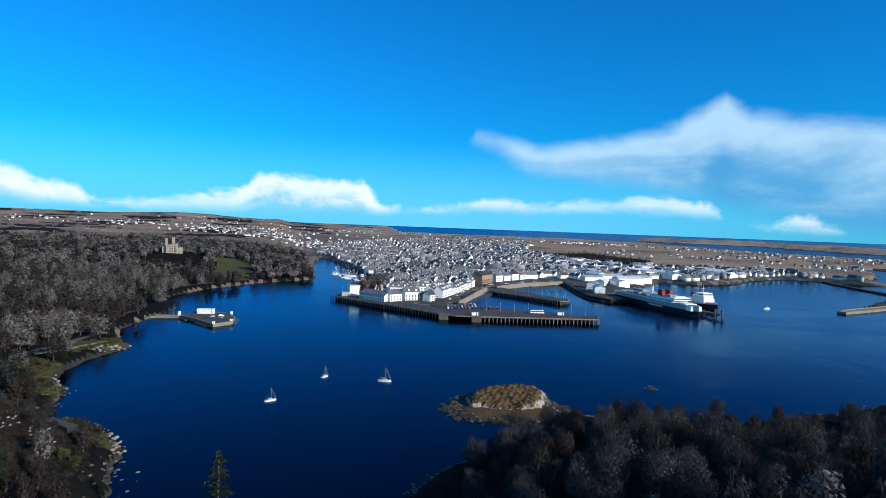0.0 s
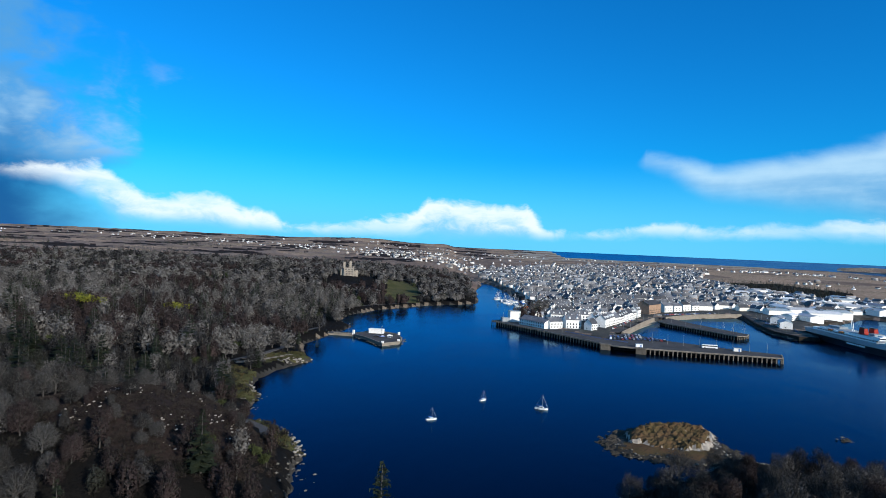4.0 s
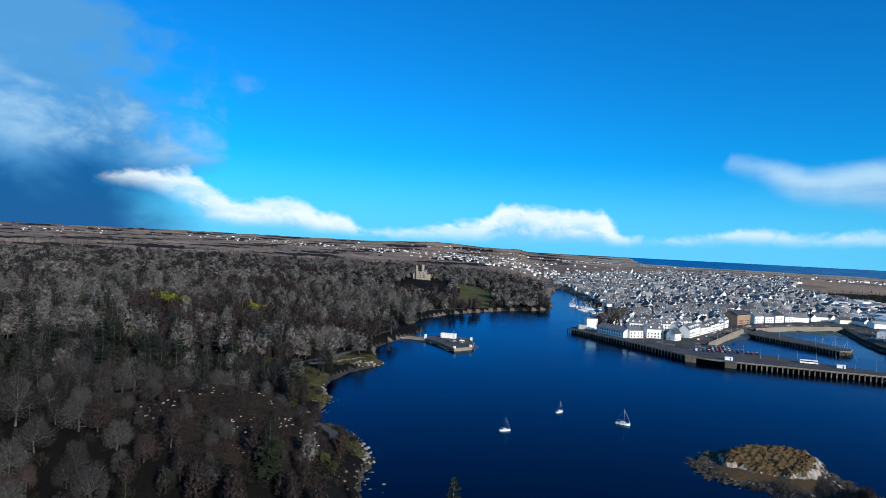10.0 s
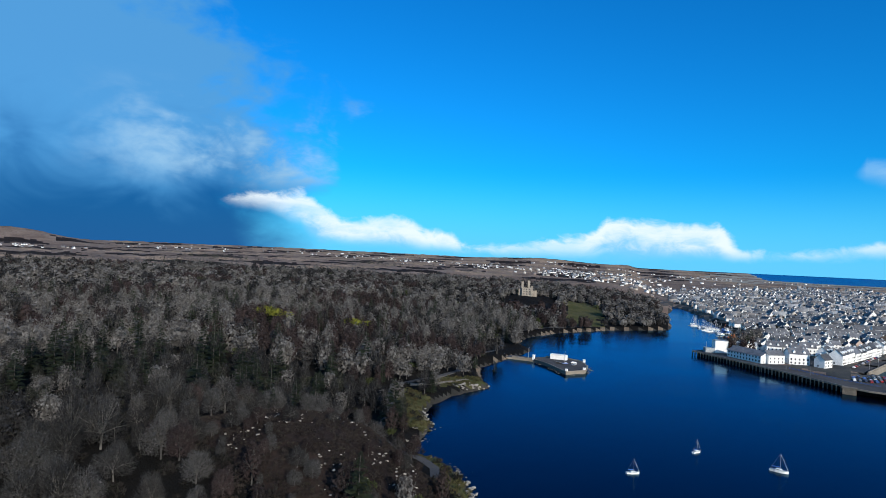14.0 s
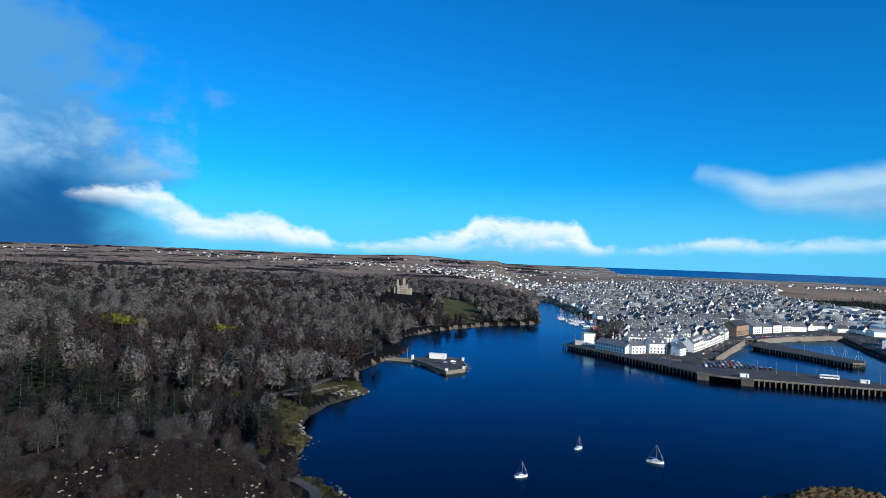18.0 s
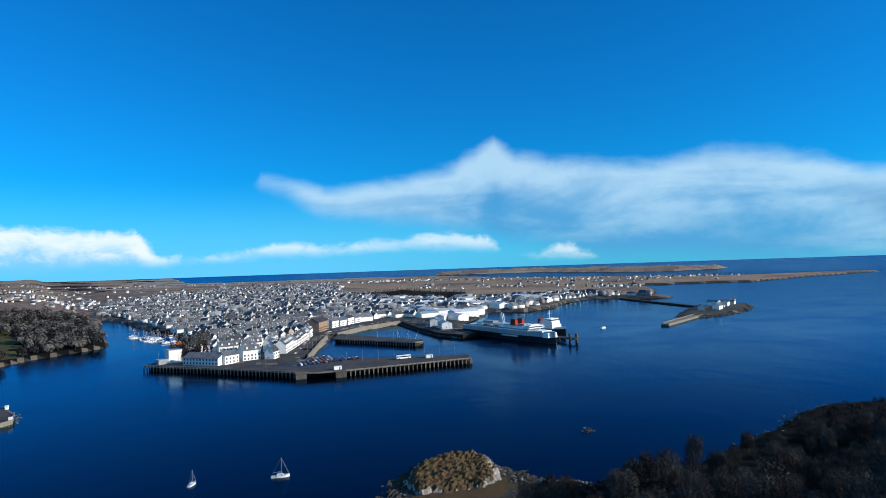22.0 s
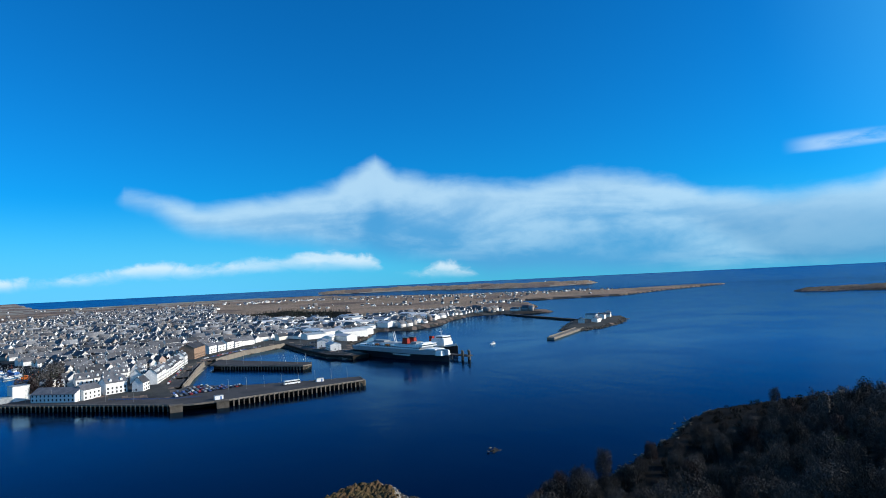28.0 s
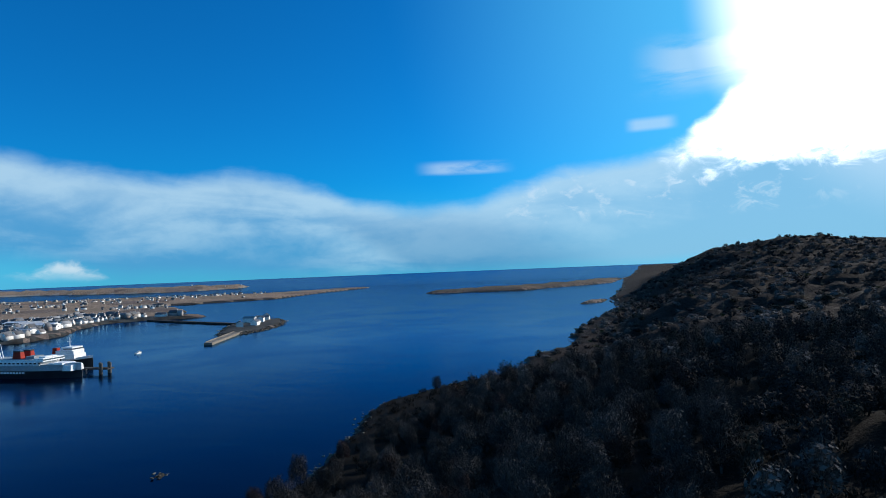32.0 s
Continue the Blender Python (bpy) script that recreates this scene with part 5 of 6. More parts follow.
sx, sy = np.array([s[0] for s in sites]), np.array([s[1] for s in sites])
keep = inside(TOWN_AREA, sx, sy)
coast = inside(COAST, sx, sy)
quayside = (inside([(-70, 560), (70, 540), (180, 640), (300, 900), (160, 915), (60, 830), (-15, 700), (-60, 700)], sx, sy) > 0)
chosen = [(x, y, c) for x, y, c, k, b, q in zip(sx, sy, [s[2] for s in sites], keep, coast, quayside) if k > 6 and b > 12 and not q and c < 0.86 and not (x > 190 and y < 1330 and c > 0.7)]
chosen.sort(key=lambda s: math.hypot(s[0] - 40, s[1] - 40))
masters = [house(w, d, h, r, "harled town house with a slate roof and chimneys", c, k < 3) for k, (w, d, h, r, c) in enumerate(proto[:3] + proto)]
used = set()
heights = height(np.array([s[0] for s in chosen]), np.array([s[1] for s in chosen]))
for k, (x, y, c) in enumerate(chosen[:225]):
    turn = math.degrees(street) + (0, 90, 0, 90, 180)[int(c * 977) % 5] + town_rng.uniform(-9, 9)
    which = 3 + int(c * 7919) % 6 if k > 75 else int(c * 7919) % 3
    m = pose(x, y, heights[k], 0, 0, turn) @ Matrix.Scale(0.72 + 0.2 * ((c * 331) % 1), 4)
    if which in used:
        stamp(masters[which], m)
    else:
        masters[which].matrix_basis = m
        used.add(which)
far_rng = random.Random(8)
plain = []
for w, d, h, r, c in proto:
    wall, roof, stacks, _, _ = house_parts(w, d, h, r, c, False)
    for s in stacks:
        wall.faces(s.v, s.f)
    wall.faces(roof.v, roof.f, 1)
    plain.append(wall)
plain_tri = triangles(plain)
items = [(x, y, heights[k + 225], street + (0, math.pi / 2)[int(c * 977) % 2] + far_rng.uniform(-0.15, 0.15), far_rng.uniform(0.62, 0.98), far_rng.uniform(0.62, 1.05), int(c * 7919) % 6)
         for k, (x, y, c) in enumerate(chosen[225:])]
# crofts and villages on the moor and by the far shores
hamlets = [((-900, 2500), (520, 260), 120), ((-1500, 2900), (700, 330), 80), ((-2450, 3000), (900, 420), 75), ((-400, 1750), (140, 190), 90), ((-3200, 2300), (500, 300), 32),
           ((-620, 2050), (220, 150), 80), ((700, 1800), (280, 200), 34), ((1250, 2050), (380, 260), 80), ((900, 2700), (500, 300), 80), ((1700, 2000), (300, 120), 70),
           ((300, 2650), (500, 200), 60), ((-2900, 1250), (420, 120), 40), ((3000, 3000), (500, 160), 50), ((1000, 1500), (80, 90), 30), ((-800, 3700), (900, 160), 90)]
spots = []
for (cx, cy), (rx, ry), count in hamlets:
    for _ in range(count):
        spots.append((cx + rx * far_rng.gauss(0, 0.55), cy + ry * far_rng.gauss(0, 0.55)))
hx, hy = np.array([s[0] for s in spots]), np.array([s[1] for s in spots])
hz, hd = height(hx, hy), inside(COAST, hx, hy)
for x, y, z, d in zip(hx, hy, hz, hd):
    if (d > 25 or z - float(rise(x, y)) > 4) and math.hypot(x, y) < 4600:
        items.append((x, y, z, far_rng.uniform(0, 3.1), far_rng.uniform(0.5, 0.85), far_rng.uniform(0.5, 0.8), far_rng.randrange(6)))
scatter("distant_houses", items, plain_tri, [MAT["harl_far"], MAT["slate_far"]], "many small pale houses with dark roofs across town and moor", "houses")

# sheds and warehouses on the east side
shed_rng = random.Random(21)
shed_at = []
for k in range(400):
    x, y = shed_rng.uniform(215, 520), shed_rng.uniform(780, 1320)
    if len(shed_at) < 52 and inside(COAST, np.array([x]), np.array([y]))[0] > 14 and inside(TOWN_AREA, np.array([x]), np.array([y]))[0] > 4 and \
            all(math.hypot(x - a, y - b) > 31 for a, b in shed_at) and x - 215 > (y - 860) * -0.6:
        shed_at.append((x, y))
shed_master = [house(30, 17, 6.0, 2.2, "pale metal-clad warehouse with a low roof", 0, False, "harl", "tin", name="warehouse", group="harbour warehouses"),
               house(22, 14, 5.0, 2.0, "pale metal-clad warehouse with a low roof", 0, False, "white", "tin", name="warehouse", group="harbour warehouses"),
               house(40, 20, 7.5, 2.6, "long pale warehouse with a low metal roof", 0, False, "white", "tin", name="warehouse", group="harbour warehouses")]
for k, (x, y) in enumerate(shed_at):
    m = pose(x, y, level(x, y), 0, 0, shed_rng.choice((20, 110)) + shed_rng.uniform(-10, 10))
    if k < 3:
        shed_master[k].matrix_basis = m
    else:
        stamp(shed_master[k % 3], m)
for x, y, h in ((191, 730, 82), (196, 780, 70), (222, 830, 60)):
    on(house(26, 12, 6.5, 2.0, "ferry terminal building with a pale roof", 0, True, "white", "tin", name="terminal_building", group="ferry terminal"), x, y, h)
for k, (x, y, h) in enumerate(((640, 775, 40), (665, 792, 35), (690, 812, 120), (712, 826, 40), (610, 750, 30), (655, 805, 100), (590, 760, 50))):
    on(house(14 + 3 * (k % 3), 9, 4.5 + (k % 2) * 2, 2.6, "low building on the small island", 0 if k % 2 else 2, False, "white" if k % 2 else "harl", "tin" if k == 5 else "slate", group="island buildings"), x, y, h)

# ---- the castle ----
castle = thing("castle", "pale stone castle with battlements and two tall towers", "castle")


def battlement(x, y, sx, sy, z, h, tooth=1.5):
    b = Build().box(x, y, z, sx, sy, h)
    for ax, ay, n_, length, across in ((x, y - sy / 2 + 0.3, int(sx / tooth / 2) + 1, sx, False), (x, y + sy / 2 - 0.3, int(sx / tooth / 2) + 1, sx, False),
                                       (x - sx / 2 + 0.3, y, int(sy / tooth / 2) + 1, sy, True), (x + sx / 2 - 0.3, y, int(sy / tooth / 2) + 1, sy, True)):
        for k in range(n_):
            u = (k + 0.5) / n_ * length - length / 2
            b.box(ax + (0 if across else u), ay + (u if across else 0), z + h, 0.6 if across else tooth * 0.8, tooth * 0.8 if across else 0.6, 1.0)
    return b


for label, bits in (("main_block", (0, 0, 22, 16, -2, 15)), ("wing", (15, 4, 14, 12, -2, 10.5)), ("west_wing", (-14, 3, 12, 13, -2, 12))):
    part(label, battlement(*bits), MAT["castle"], castle)
for x, y, w, h in ((-12, 8, 5.0, 25), (3, 9, 5.4, 27), (10.5, -8, 3.6, 18), (-10.5, -8, 3.4, 17.5)):
    part("tower", battlement(x, y, w, w, -2, h, 1.0), MAT["castle"], castle)
for f in range(3):
    for k in range(6):
        part("window", Build().box(-8.8 + 3.5 * k, -8.05, 2.0 + 4.0 * f, 1.2, 0.2, 2.2), MAT["glass"], castle)
castle.matrix_basis = pose(-375, 846, level(-375, 846), 0, 0, 22) @ Matrix.Diagonal((0.62, 0.7, 0.84, 1))

# ---- trees ----


def sprays(rng, count, rx, rz, cz, length, width, shell=0.55, up=0.45, lumps=None):
    """Thin pointed twig sprays through a crown; returns verts and faces."""
    verts, faces = [], []
    for _ in range(count):
        while True:
            p = Vector((rng.uniform(-1, 1), rng.uniform(-1, 1), rng.uniform(-0.8, 1)))
            if shell < p.length < 1:
                break
        if lumps:
            c, s = rng.choice(lumps)
            at = Vector((c[0] + p.x * s, c[1] + p.y * s, c[2] + p.z * s * 0.85))
        else:
            at = Vector((p.x * rx, p.y * rx, cz + p.z * rz))
        d = (p + Vector((rng.uniform(-0.6, 0.6), rng.uniform(-0.6, 0.6), up + rng.uniform(-0.4, 0.4)))).normalized()
        side = d.cross(Vector((rng.uniform(-1, 1), rng.uniform(-1, 1), rng.uniform(-1, 1)))).normalized()
        n_, w = length * rng.uniform(0.6, 1.3), width * rng.uniform(0.6, 1.3)
        base = len(verts)
        verts += [at - d * n_ * 0.4 - side * w / 2, at - d * n_ * 0.4 + side * w / 2, at + d * n_ * 0.6]
        faces.append((base, base + 1, base + 2))
    return verts, faces


def skin(rng, count, lumps, size, tilt=0.45):
    """Small ragged pieces lying over the lobes of a crown."""
    verts, faces = [], []
    for _ in range(count):
        p = Vector((rng.gauss(0, 1), rng.gauss(0, 1), rng.gauss(0.25, 1))).normalized()
        c, s = rng.choice(lumps)
        at = Vector((c[0] + p.x * s, c[1] + p.y * s, c[2] + p.z * s * 0.85))
        up = (p + Vector((rng.uniform(-1, 1), rng.uniform(-1, 1), rng.uniform(-1, 1))) * tilt).normalized()
        a = up.orthogonal().normalized()
        a.rotate(Matrix.Rotation(rng.uniform(0, 6.28), 3, up))
        b = up.cross(a)
        k = size * rng.uniform(0.5, 1.3)
        base = len(verts)
        verts += [at - a * k * 0.5 - b * k * 0.3, at + a * k * 0.6 - b * k * 0.2, at + b * k * 0.8]
        faces.append((base, base + 1, base + 2))
    return verts, faces


def bare_tree(seed, tall, wide, count, spray=(1.3, 0.15), limbs=7, lean=0.0, detail=True, cover=(0, 0.5), slim=False):
    """Short trunk, limbs that fan up and out, and a rounded crown of fine twigs with bays between its lobes."""
    rng = random.Random(seed)
    wood, crown = Build(), Build()
    fork = Vector((rng.uniform(-0.3, 0.3) + lean, rng.uniform(-0.3, 0.3), tall * (0.22 if slim else 0.3)))
    wood.tube((0, 0, -1.2), fork, 0.026 * tall, 0.018 * tall, 6 if detail else 3, capped=False)
    lobes = []
    for k in range(limbs + 3):
        a, e = 2.4 * k + rng.uniform(-0.3, 0.3), rng.uniform(0.1, 0.5) if k % 2 else rng.uniform(0.7, 1.2)
        lobes.append((Vector((math.cos(a) * math.cos(e), math.sin(a) * math.cos(e), math.sin(e))), rng.uniform(0.88, 1.12)))

    def reach(p):
        near = max(lobes, key=lambda one: one[0].dot(p))
        swell = 0.62 + 0.38 * max(near[0].dot(p), 0) ** 8
        k = swell * near[1]
        return Vector((p.x * wide * 0.54, p.y * wide * 0.54, p.z * (tall - fork.z))) * k

    for d, _ in lobes:
        tip = fork + reach(d) * 0.92
        knee = fork.lerp(tip, 0.5) + Vector((0, 0, 0.03 * tall))
        if detail:
            wood.tube(fork, knee, 0.012 * tall, 0.008 * tall, 4, capped=False)
            wood.tube(knee, tip, 0.008 * tall, 0.002 * tall, 3, capped=False)
            for _ in range(4):
                q = Vector((rng.gauss(0, 0.3), rng.gauss(0, 0.3), rng.gauss(0, 0.3))) + d
                wood.tube(fork.lerp(knee, rng.uniform(0.5, 1)), fork + reach(q.normalized()) * 0.95, 0.005 * tall, 0.0015 * tall, 3, capped=False)
    verts, faces = [], []

    def blade(at, d, length, width):
        side = d.cross(Vector((rng.uniform(-1, 1), rng.uniform(-1, 1), rng.uniform(-1, 1)))).normalized()
        base = len(verts)
        verts.extend([at - side * width / 2, at + side * width / 2, at + d * length])
        faces.append((base, base + 1, base + 2))

    def heading():
        while True:
            p = Vector((rng.gauss(0, 1), rng.gauss(0, 1), rng.gauss(0.2, 1))).normalized()
            if p.z > -0.3:
                return p

    for k in range(count):
        p = heading()
        r = reach(p)
        d = (r.normalized() + Vector((rng.gauss(0, 0.28), rng.gauss(0, 0.28), 0.22 + rng.gauss(0, 0.25)))).normalized()
        blade(fork + r * rng.uniform(0.55, 0.93), d, spray[0] * rng.uniform(0.6, 1.3), spray[1] * rng.uniform(0.6, 1.3))
    for k in range(cover[0]):
        p = heading()
        r = reach(p)
        out = (p + Vector((rng.gauss(0, 1), rng.gauss(0, 1), rng.gauss(0, 1))) * 0.28).normalized()
        a = out.orthogonal().normalized()
        a.rotate(Matrix.Rotation(rng.uniform(0, 6.28), 3, out))
        b, s, at, base = out.cross(a), cover[1] * rng.uniform(0.5, 1.35), fork + r * rng.choice((0.6, 0.86, 0.95, 1.0)), len(verts)
        verts.extend([at - a * s * 0.5 - b * s * 0.3, at + a * s * 0.6 - b * s * 0.2, at + b * s * 0.8])
        faces.append((base, base + 1, base + 2))
    crown.faces(verts, faces)
    return wood, crown


def conifer(seed, tall, wide, whorls=15, each=9):
    rng = random.Random(seed)
    wood = Build().tube((0, 0, -1), (0, 0, tall * 0.97), 0.02 * tall, 0.004 * tall, 6, capped=False)
    crown = Build()
    for k in range(whorls):
        u = k / (whorls - 1)
        z0, reach = tall * (0.12 + 0.86 * u), wide / 2 * (1 - u) ** 0.85 + 0.15
        for j in range(each):
            a = 2 * math.pi * (j + rng.random()) / each
            z = z0 + rng.uniform(-0.5, 0.5) * tall / whorls
            d = Vector((math.cos(a), math.sin(a), -0.18 + 0.5 * u + rng.uniform(-0.12, 0.12)))
            s = Vector((-math.sin(a), math.cos(a), rng.uniform(-0.3, 0.3)))
            r = reach * rng.uniform(0.75, 1.15)
            o, tip = Vector((0, 0, z)), Vector((0, 0, z)) + d * r
            mid = o + d * r * 0.55
            w = r * 0.24 + 0.1
            crown.faces([o, mid - s * w, tip, mid + s * w], [(0, 1, 2), (0, 2, 3)])
            for _ in range(4):
                q = o.lerp(tip, rng.uniform(0.3, 1.0))
                e = q + s * rng.choice((-1, 1)) * (0.25 + w) + Vector((0, 0, rng.uniform(-0.5, 0.1))) + d * 0.3
                crown.faces([q, q + d * 0.25, e], [(0, 1, 2)])
    return wood, crown


def leafy(seed, wide, tall, count, leaf=0.5):
    rng = random.Random(seed)
    lumps = [((rng.uniform(-0.3, 0.3) * wide, rng.uniform(-0.3, 0.3) * wide, tall * rng.uniform(0.35, 0.7)), wide * rng.uniform(0.22, 0.34)) for _ in range(6)]
    crown = Build().faces(*sprays(rng, count, 0, 0, 0, leaf, leaf * 0.7, 0.55, 0.2, lumps))
    return Build().tube((0, 0, -1), (0, 0, tall * 0.5), 0.15, 0.08, 5, capped=False), crown


def tree_thing(name, pair, bark, crown_mat, label, group):
    ob = thing(name, label, "tree", group)
    part("trunk", pair[0], MAT[bark], ob)
    part("crown", pair[1], MAT[crown_mat], ob)
    return ob


near_trees = [tree_thing("bare_tree", bare_tree(k, t, w, 1900, (1.3, 0.07), l, cover=(1100, 0.30)), "bark", m, "leafless grey-brown tree with a twiggy crown", "trees by the shore")
              for k, (t, w, l, m) in enumerate(((9.5, 8.5, 8, "twig"), (11, 8, 7, "twig"), (8.5, 8.5, 9, "twig"), (10.5, 6.5, 6, "twig"), (8.5, 6.5, 7, "birch"), (11.5, 9.5, 10, "twig")))]
bushes = [tree_thing("evergreen_bush", leafy(40 + k, w, t, 900, 0.5), "bark", "leaf", "dense dark evergreen shrub", "evergreen shrubs") for k, (w, t) in enumerate(((5.5, 5.0), (7, 6.0)))]
firs = [tree_thing("conifer", conifer(60 + k, t, w), "bark", "needle", "tapering conifer with drooping branches", "conifers") for k, (t, w) in enumerate(((14, 7.0), (12, 5.5)))]
wood_rng = random.Random(17)
KEEP_OFF = [LAWN, HEADLAND, JETTY, HILLOCK, POINT, VERGE, [(-218, 300), (-212, 352), (-196, 372), (-186, 352), (-196, 318)], [(-398, 838), (-362, 880), (-322, 858), (-318, 770), (-350, 752), (-378, 770)],
            [(-256, 455), (-256, 515), (-226, 520), (-222, 470)], [(-136, 186), (-140, 222), (-112, 214), (-104, 186), (-112, 168)],
            [(-40, 118), (-22, 146), (-4, 172), (14, 190), (16, 176), (6, 152), (-12, 116)], [(40, 226), (44, 252), (66, 250), (70, 238), (54, 226)]]


def jittered(x0, x1, y0, y1, gap, rng):
    nx, ny = int((x1 - x0) / gap), int((y1 - y0) / gap)
    pts = [(x0 + (i + rng.uniform(0.05, 0.95)) * gap, y0 + (j + rng.uniform(0.05, 0.95)) * gap) for i in range(nx) for j in range(ny)]
    return np.array([p[0] for p in pts]), np.array([p[1] for p in pts])


def road_gap(x, y):
    best = np.full(x.shape, 1e9)
    for (ax, ay), (bx, by) in zip(SHORE_ROAD, SHORE_ROAD[1:]):
        u = np.clip(((x - ax) * (bx - ax) + (y - ay) * (by - ay)) / ((bx - ax) ** 2 + (by - ay) ** 2), 0, 1)
        best = np.minimum(best, np.hypot(x - ax - u * (bx - ax), y - ay - u * (by - ay)))
    return best


def woodland(x0, x1, y0, y1, gap, near_r, far_r, rng):
    x, y = jittered(x0, x1, y0, y1, gap, rng)
    r = np.hypot(x - HUB.x, y - HUB.y)
    ok = (inside(COAST, x, y) > np.where(x > 40, 2.0, 5.0)) & (r >= near_r) & (r < far_r)
    ok &= ~((x > -170 + (y - 809) * -0.25) & (y > 800))
    for zone in KEEP_OFF:
        ok &= inside(zone, x, y) < 1
    ok &= road_gap(x, y) > 2.8
    x, y = x[ok], y[ok]
    z = height(x, y)
    return [(a, b, c) for a, b, c in zip(x, y, z) if rng.random() < 0.93]


south = [p for p in woodland(-75, 330, -20, 250, 9.8, 20, 420, wood_rng) if p[0] > -75]
west_near = [p for p in woodland(-330, -60, 20, 420, 9.2, 60, 330, wood_rng) if p[0] <= -75]
singles = sorted((p for p in south if -20 < p[0] < 260 and p[1] > 110), key=lambda p: math.hypot(p[0] - 70, p[1] - 200) + 40 * (p[1] < 150))
singles = singles[:250] + [(276.0, 276.0, level(276.0, 276.0))] + [p for p in west_near if math.hypot(p[0] + 140, p[1] - 150) < 75][:75]
taken = set(singles)
started = set()
for k, (x, y, z) in enumerate(singles):
    which = wood_rng.randrange(6)
    s = wood_rng.uniform(0.65, 1.3) * (0.85 if y > 215 else 1.0)
    m = pose(x, y, z, wood_rng.uniform(-4, 4), wood_rng.uniform(-4, 4), wood_rng.uniform(0, 360)) @ Matrix.Scale(s, 4)
    if which in started:
        stamp(near_trees[which], m)
    else:
        near_trees[which].matrix_basis = m
        started.add(which)
for k, (x, y) in enumerate(((-104, 158), (-6, 146), (132, 214), (214, 228), (-112, 146), (170, 190), (250, 226), (-20, 150))):
    m = pose(x, y, level(x, y), 0, 0, 50 * k) @ Matrix.Scale(0.85 + 0.08 * (k % 3), 4)
    if k < 2:
        bushes[k].matrix_basis = m
    else:
        stamp(bushes[k % 2], m)
for k, (x, y, s) in enumerate(((-52, 131, 1.7), (-172, 181, 1.15), (-178, 176, 0.7), (-214, 236, 1.0), (-228, 262, 1.1), (-222, 298, 0.9), (-236, 330, 1.0), (-206, 405, 0.8), (-214, 392, 0.7), (-260, 290, 1.1))):
    m = pose(x, y, level(x, y), 0, 0, 70 * k) @ Matrix.Scale(s, 4)
    if k < 2:
        firs[k].matrix_basis = m
    else:
        stamp(firs[k % 2], m)


for _ in range(150):
    x, y = wood_rng.uniform(-184, -100), wood_rng.uniform(126, 194)
    if inside(HILLOCK, np.array([x]), np.array([y]))[0] > -3 and wood_rng.random() < 0.35 + 0.65 * (y < 148) and road_gap(np.array([x]), np.array([y]))[0] > 4:
        stamp(near_trees[wood_rng.choice((2, 3, 4))], pose(x, y, level(x, y), 0, 0, wood_rng.uniform(0, 360)) @ Matrix.Scale(wood_rng.uniform(0.3, 0.62), 4))


def joined(pair, mat, wood_mat=4):
    b = Build()
    b.faces(pair[0].v, pair[0].f, wood_mat)
    b.faces(pair[1].v, pair[1].f, mat)
    return b


MID_SHAPES = ((10.5, 8, 6, 0), (12, 7.5, 6, 0), (9, 8.5, 7, 5), (11, 6, 5, 1), (13, 9, 7, 5), (10, 7, 6, 6))
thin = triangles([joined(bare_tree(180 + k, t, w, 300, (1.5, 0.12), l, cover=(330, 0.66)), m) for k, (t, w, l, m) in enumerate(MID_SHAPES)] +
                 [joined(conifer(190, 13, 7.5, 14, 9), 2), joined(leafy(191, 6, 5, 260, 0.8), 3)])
mid = triangles([joined(bare_tree(100 + k, t, w, 210, (2.1, 0.17), l, detail=k % 2 == 0, cover=(170, 0.95)), m) for k, (t, w, l, m) in enumerate(MID_SHAPES)] +
                [joined(conifer(120, 14, 8.0, 12, 8), 2), joined(leafy(121, 6, 5, 220, 0.9), 3)])
far = triangles([joined(bare_tree(140 + k, t, w, 30, (2.8, 0.5), l, detail=False, cover=(85, 2.3)), m)
                 for k, (t, w, l, m) in enumerate(((11, 11, 5, 0), (13, 11, 5, 0), (10, 12, 5, 5), (11, 9, 5, 1), (13, 12, 6, 5), (11, 10, 5, 6)))] +
                [joined(conifer(160, 16, 7, 7, 5), 2), joined(leafy(161, 9, 6, 70, 1.8), 3)])
WOOD_MATS = [MAT["twig_far"], MAT["birch"], MAT["needle"], MAT["leaf"], MAT["bark"], MAT["twig_shade"], MAT["twig_moss_shade"]]


def kinds(x, y, rng, mix=(0, 0, 1, 1, 2, 4, 5)):
    patch = math.sin(x * 0.021 + 1.3) * math.cos(y * 0.017) + 0.5 * math.sin(x * 0.05 - y * 0.043)
    c = rng.random()
    if ((x + 315) / 75) ** 2 + ((y - 350) / 100) ** 2 < 1:
        return 3 if c < 0.62 else 6 if c < 0.76 else rng.choice(mix)
    if c < 0.06 + 0.14 * (patch < -0.35):
        return 6
    if c > 0.965 - 0.05 * (patch > 0.9):
        return 7
    return 3 if (patch > 0.45 and c < 0.75) else rng.choice(mix)


def tree_items(points, rng, low, high, mix=(0, 0, 1, 1, 2, 4, 5)):
    return [(x, y, z, rng.uniform(0, 6.28), rng.uniform(low, high), rng.uniform(low, high), kinds(x, y, rng, mix)) for x, y, z in points]


rest = [p for p in south + west_near if p not in taken]
# near mix leans on the shade-darkened twigs, the castle woods on the lighter ones
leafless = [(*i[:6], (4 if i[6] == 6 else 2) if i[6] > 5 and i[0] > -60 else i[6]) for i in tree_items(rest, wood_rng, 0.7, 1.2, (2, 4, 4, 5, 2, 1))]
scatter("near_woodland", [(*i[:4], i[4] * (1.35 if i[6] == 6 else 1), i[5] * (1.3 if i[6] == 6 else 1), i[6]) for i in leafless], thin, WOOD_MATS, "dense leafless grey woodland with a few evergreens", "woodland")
middle = woodland(-640, -60, 60, 860, 9.6, 330, 700, wood_rng)
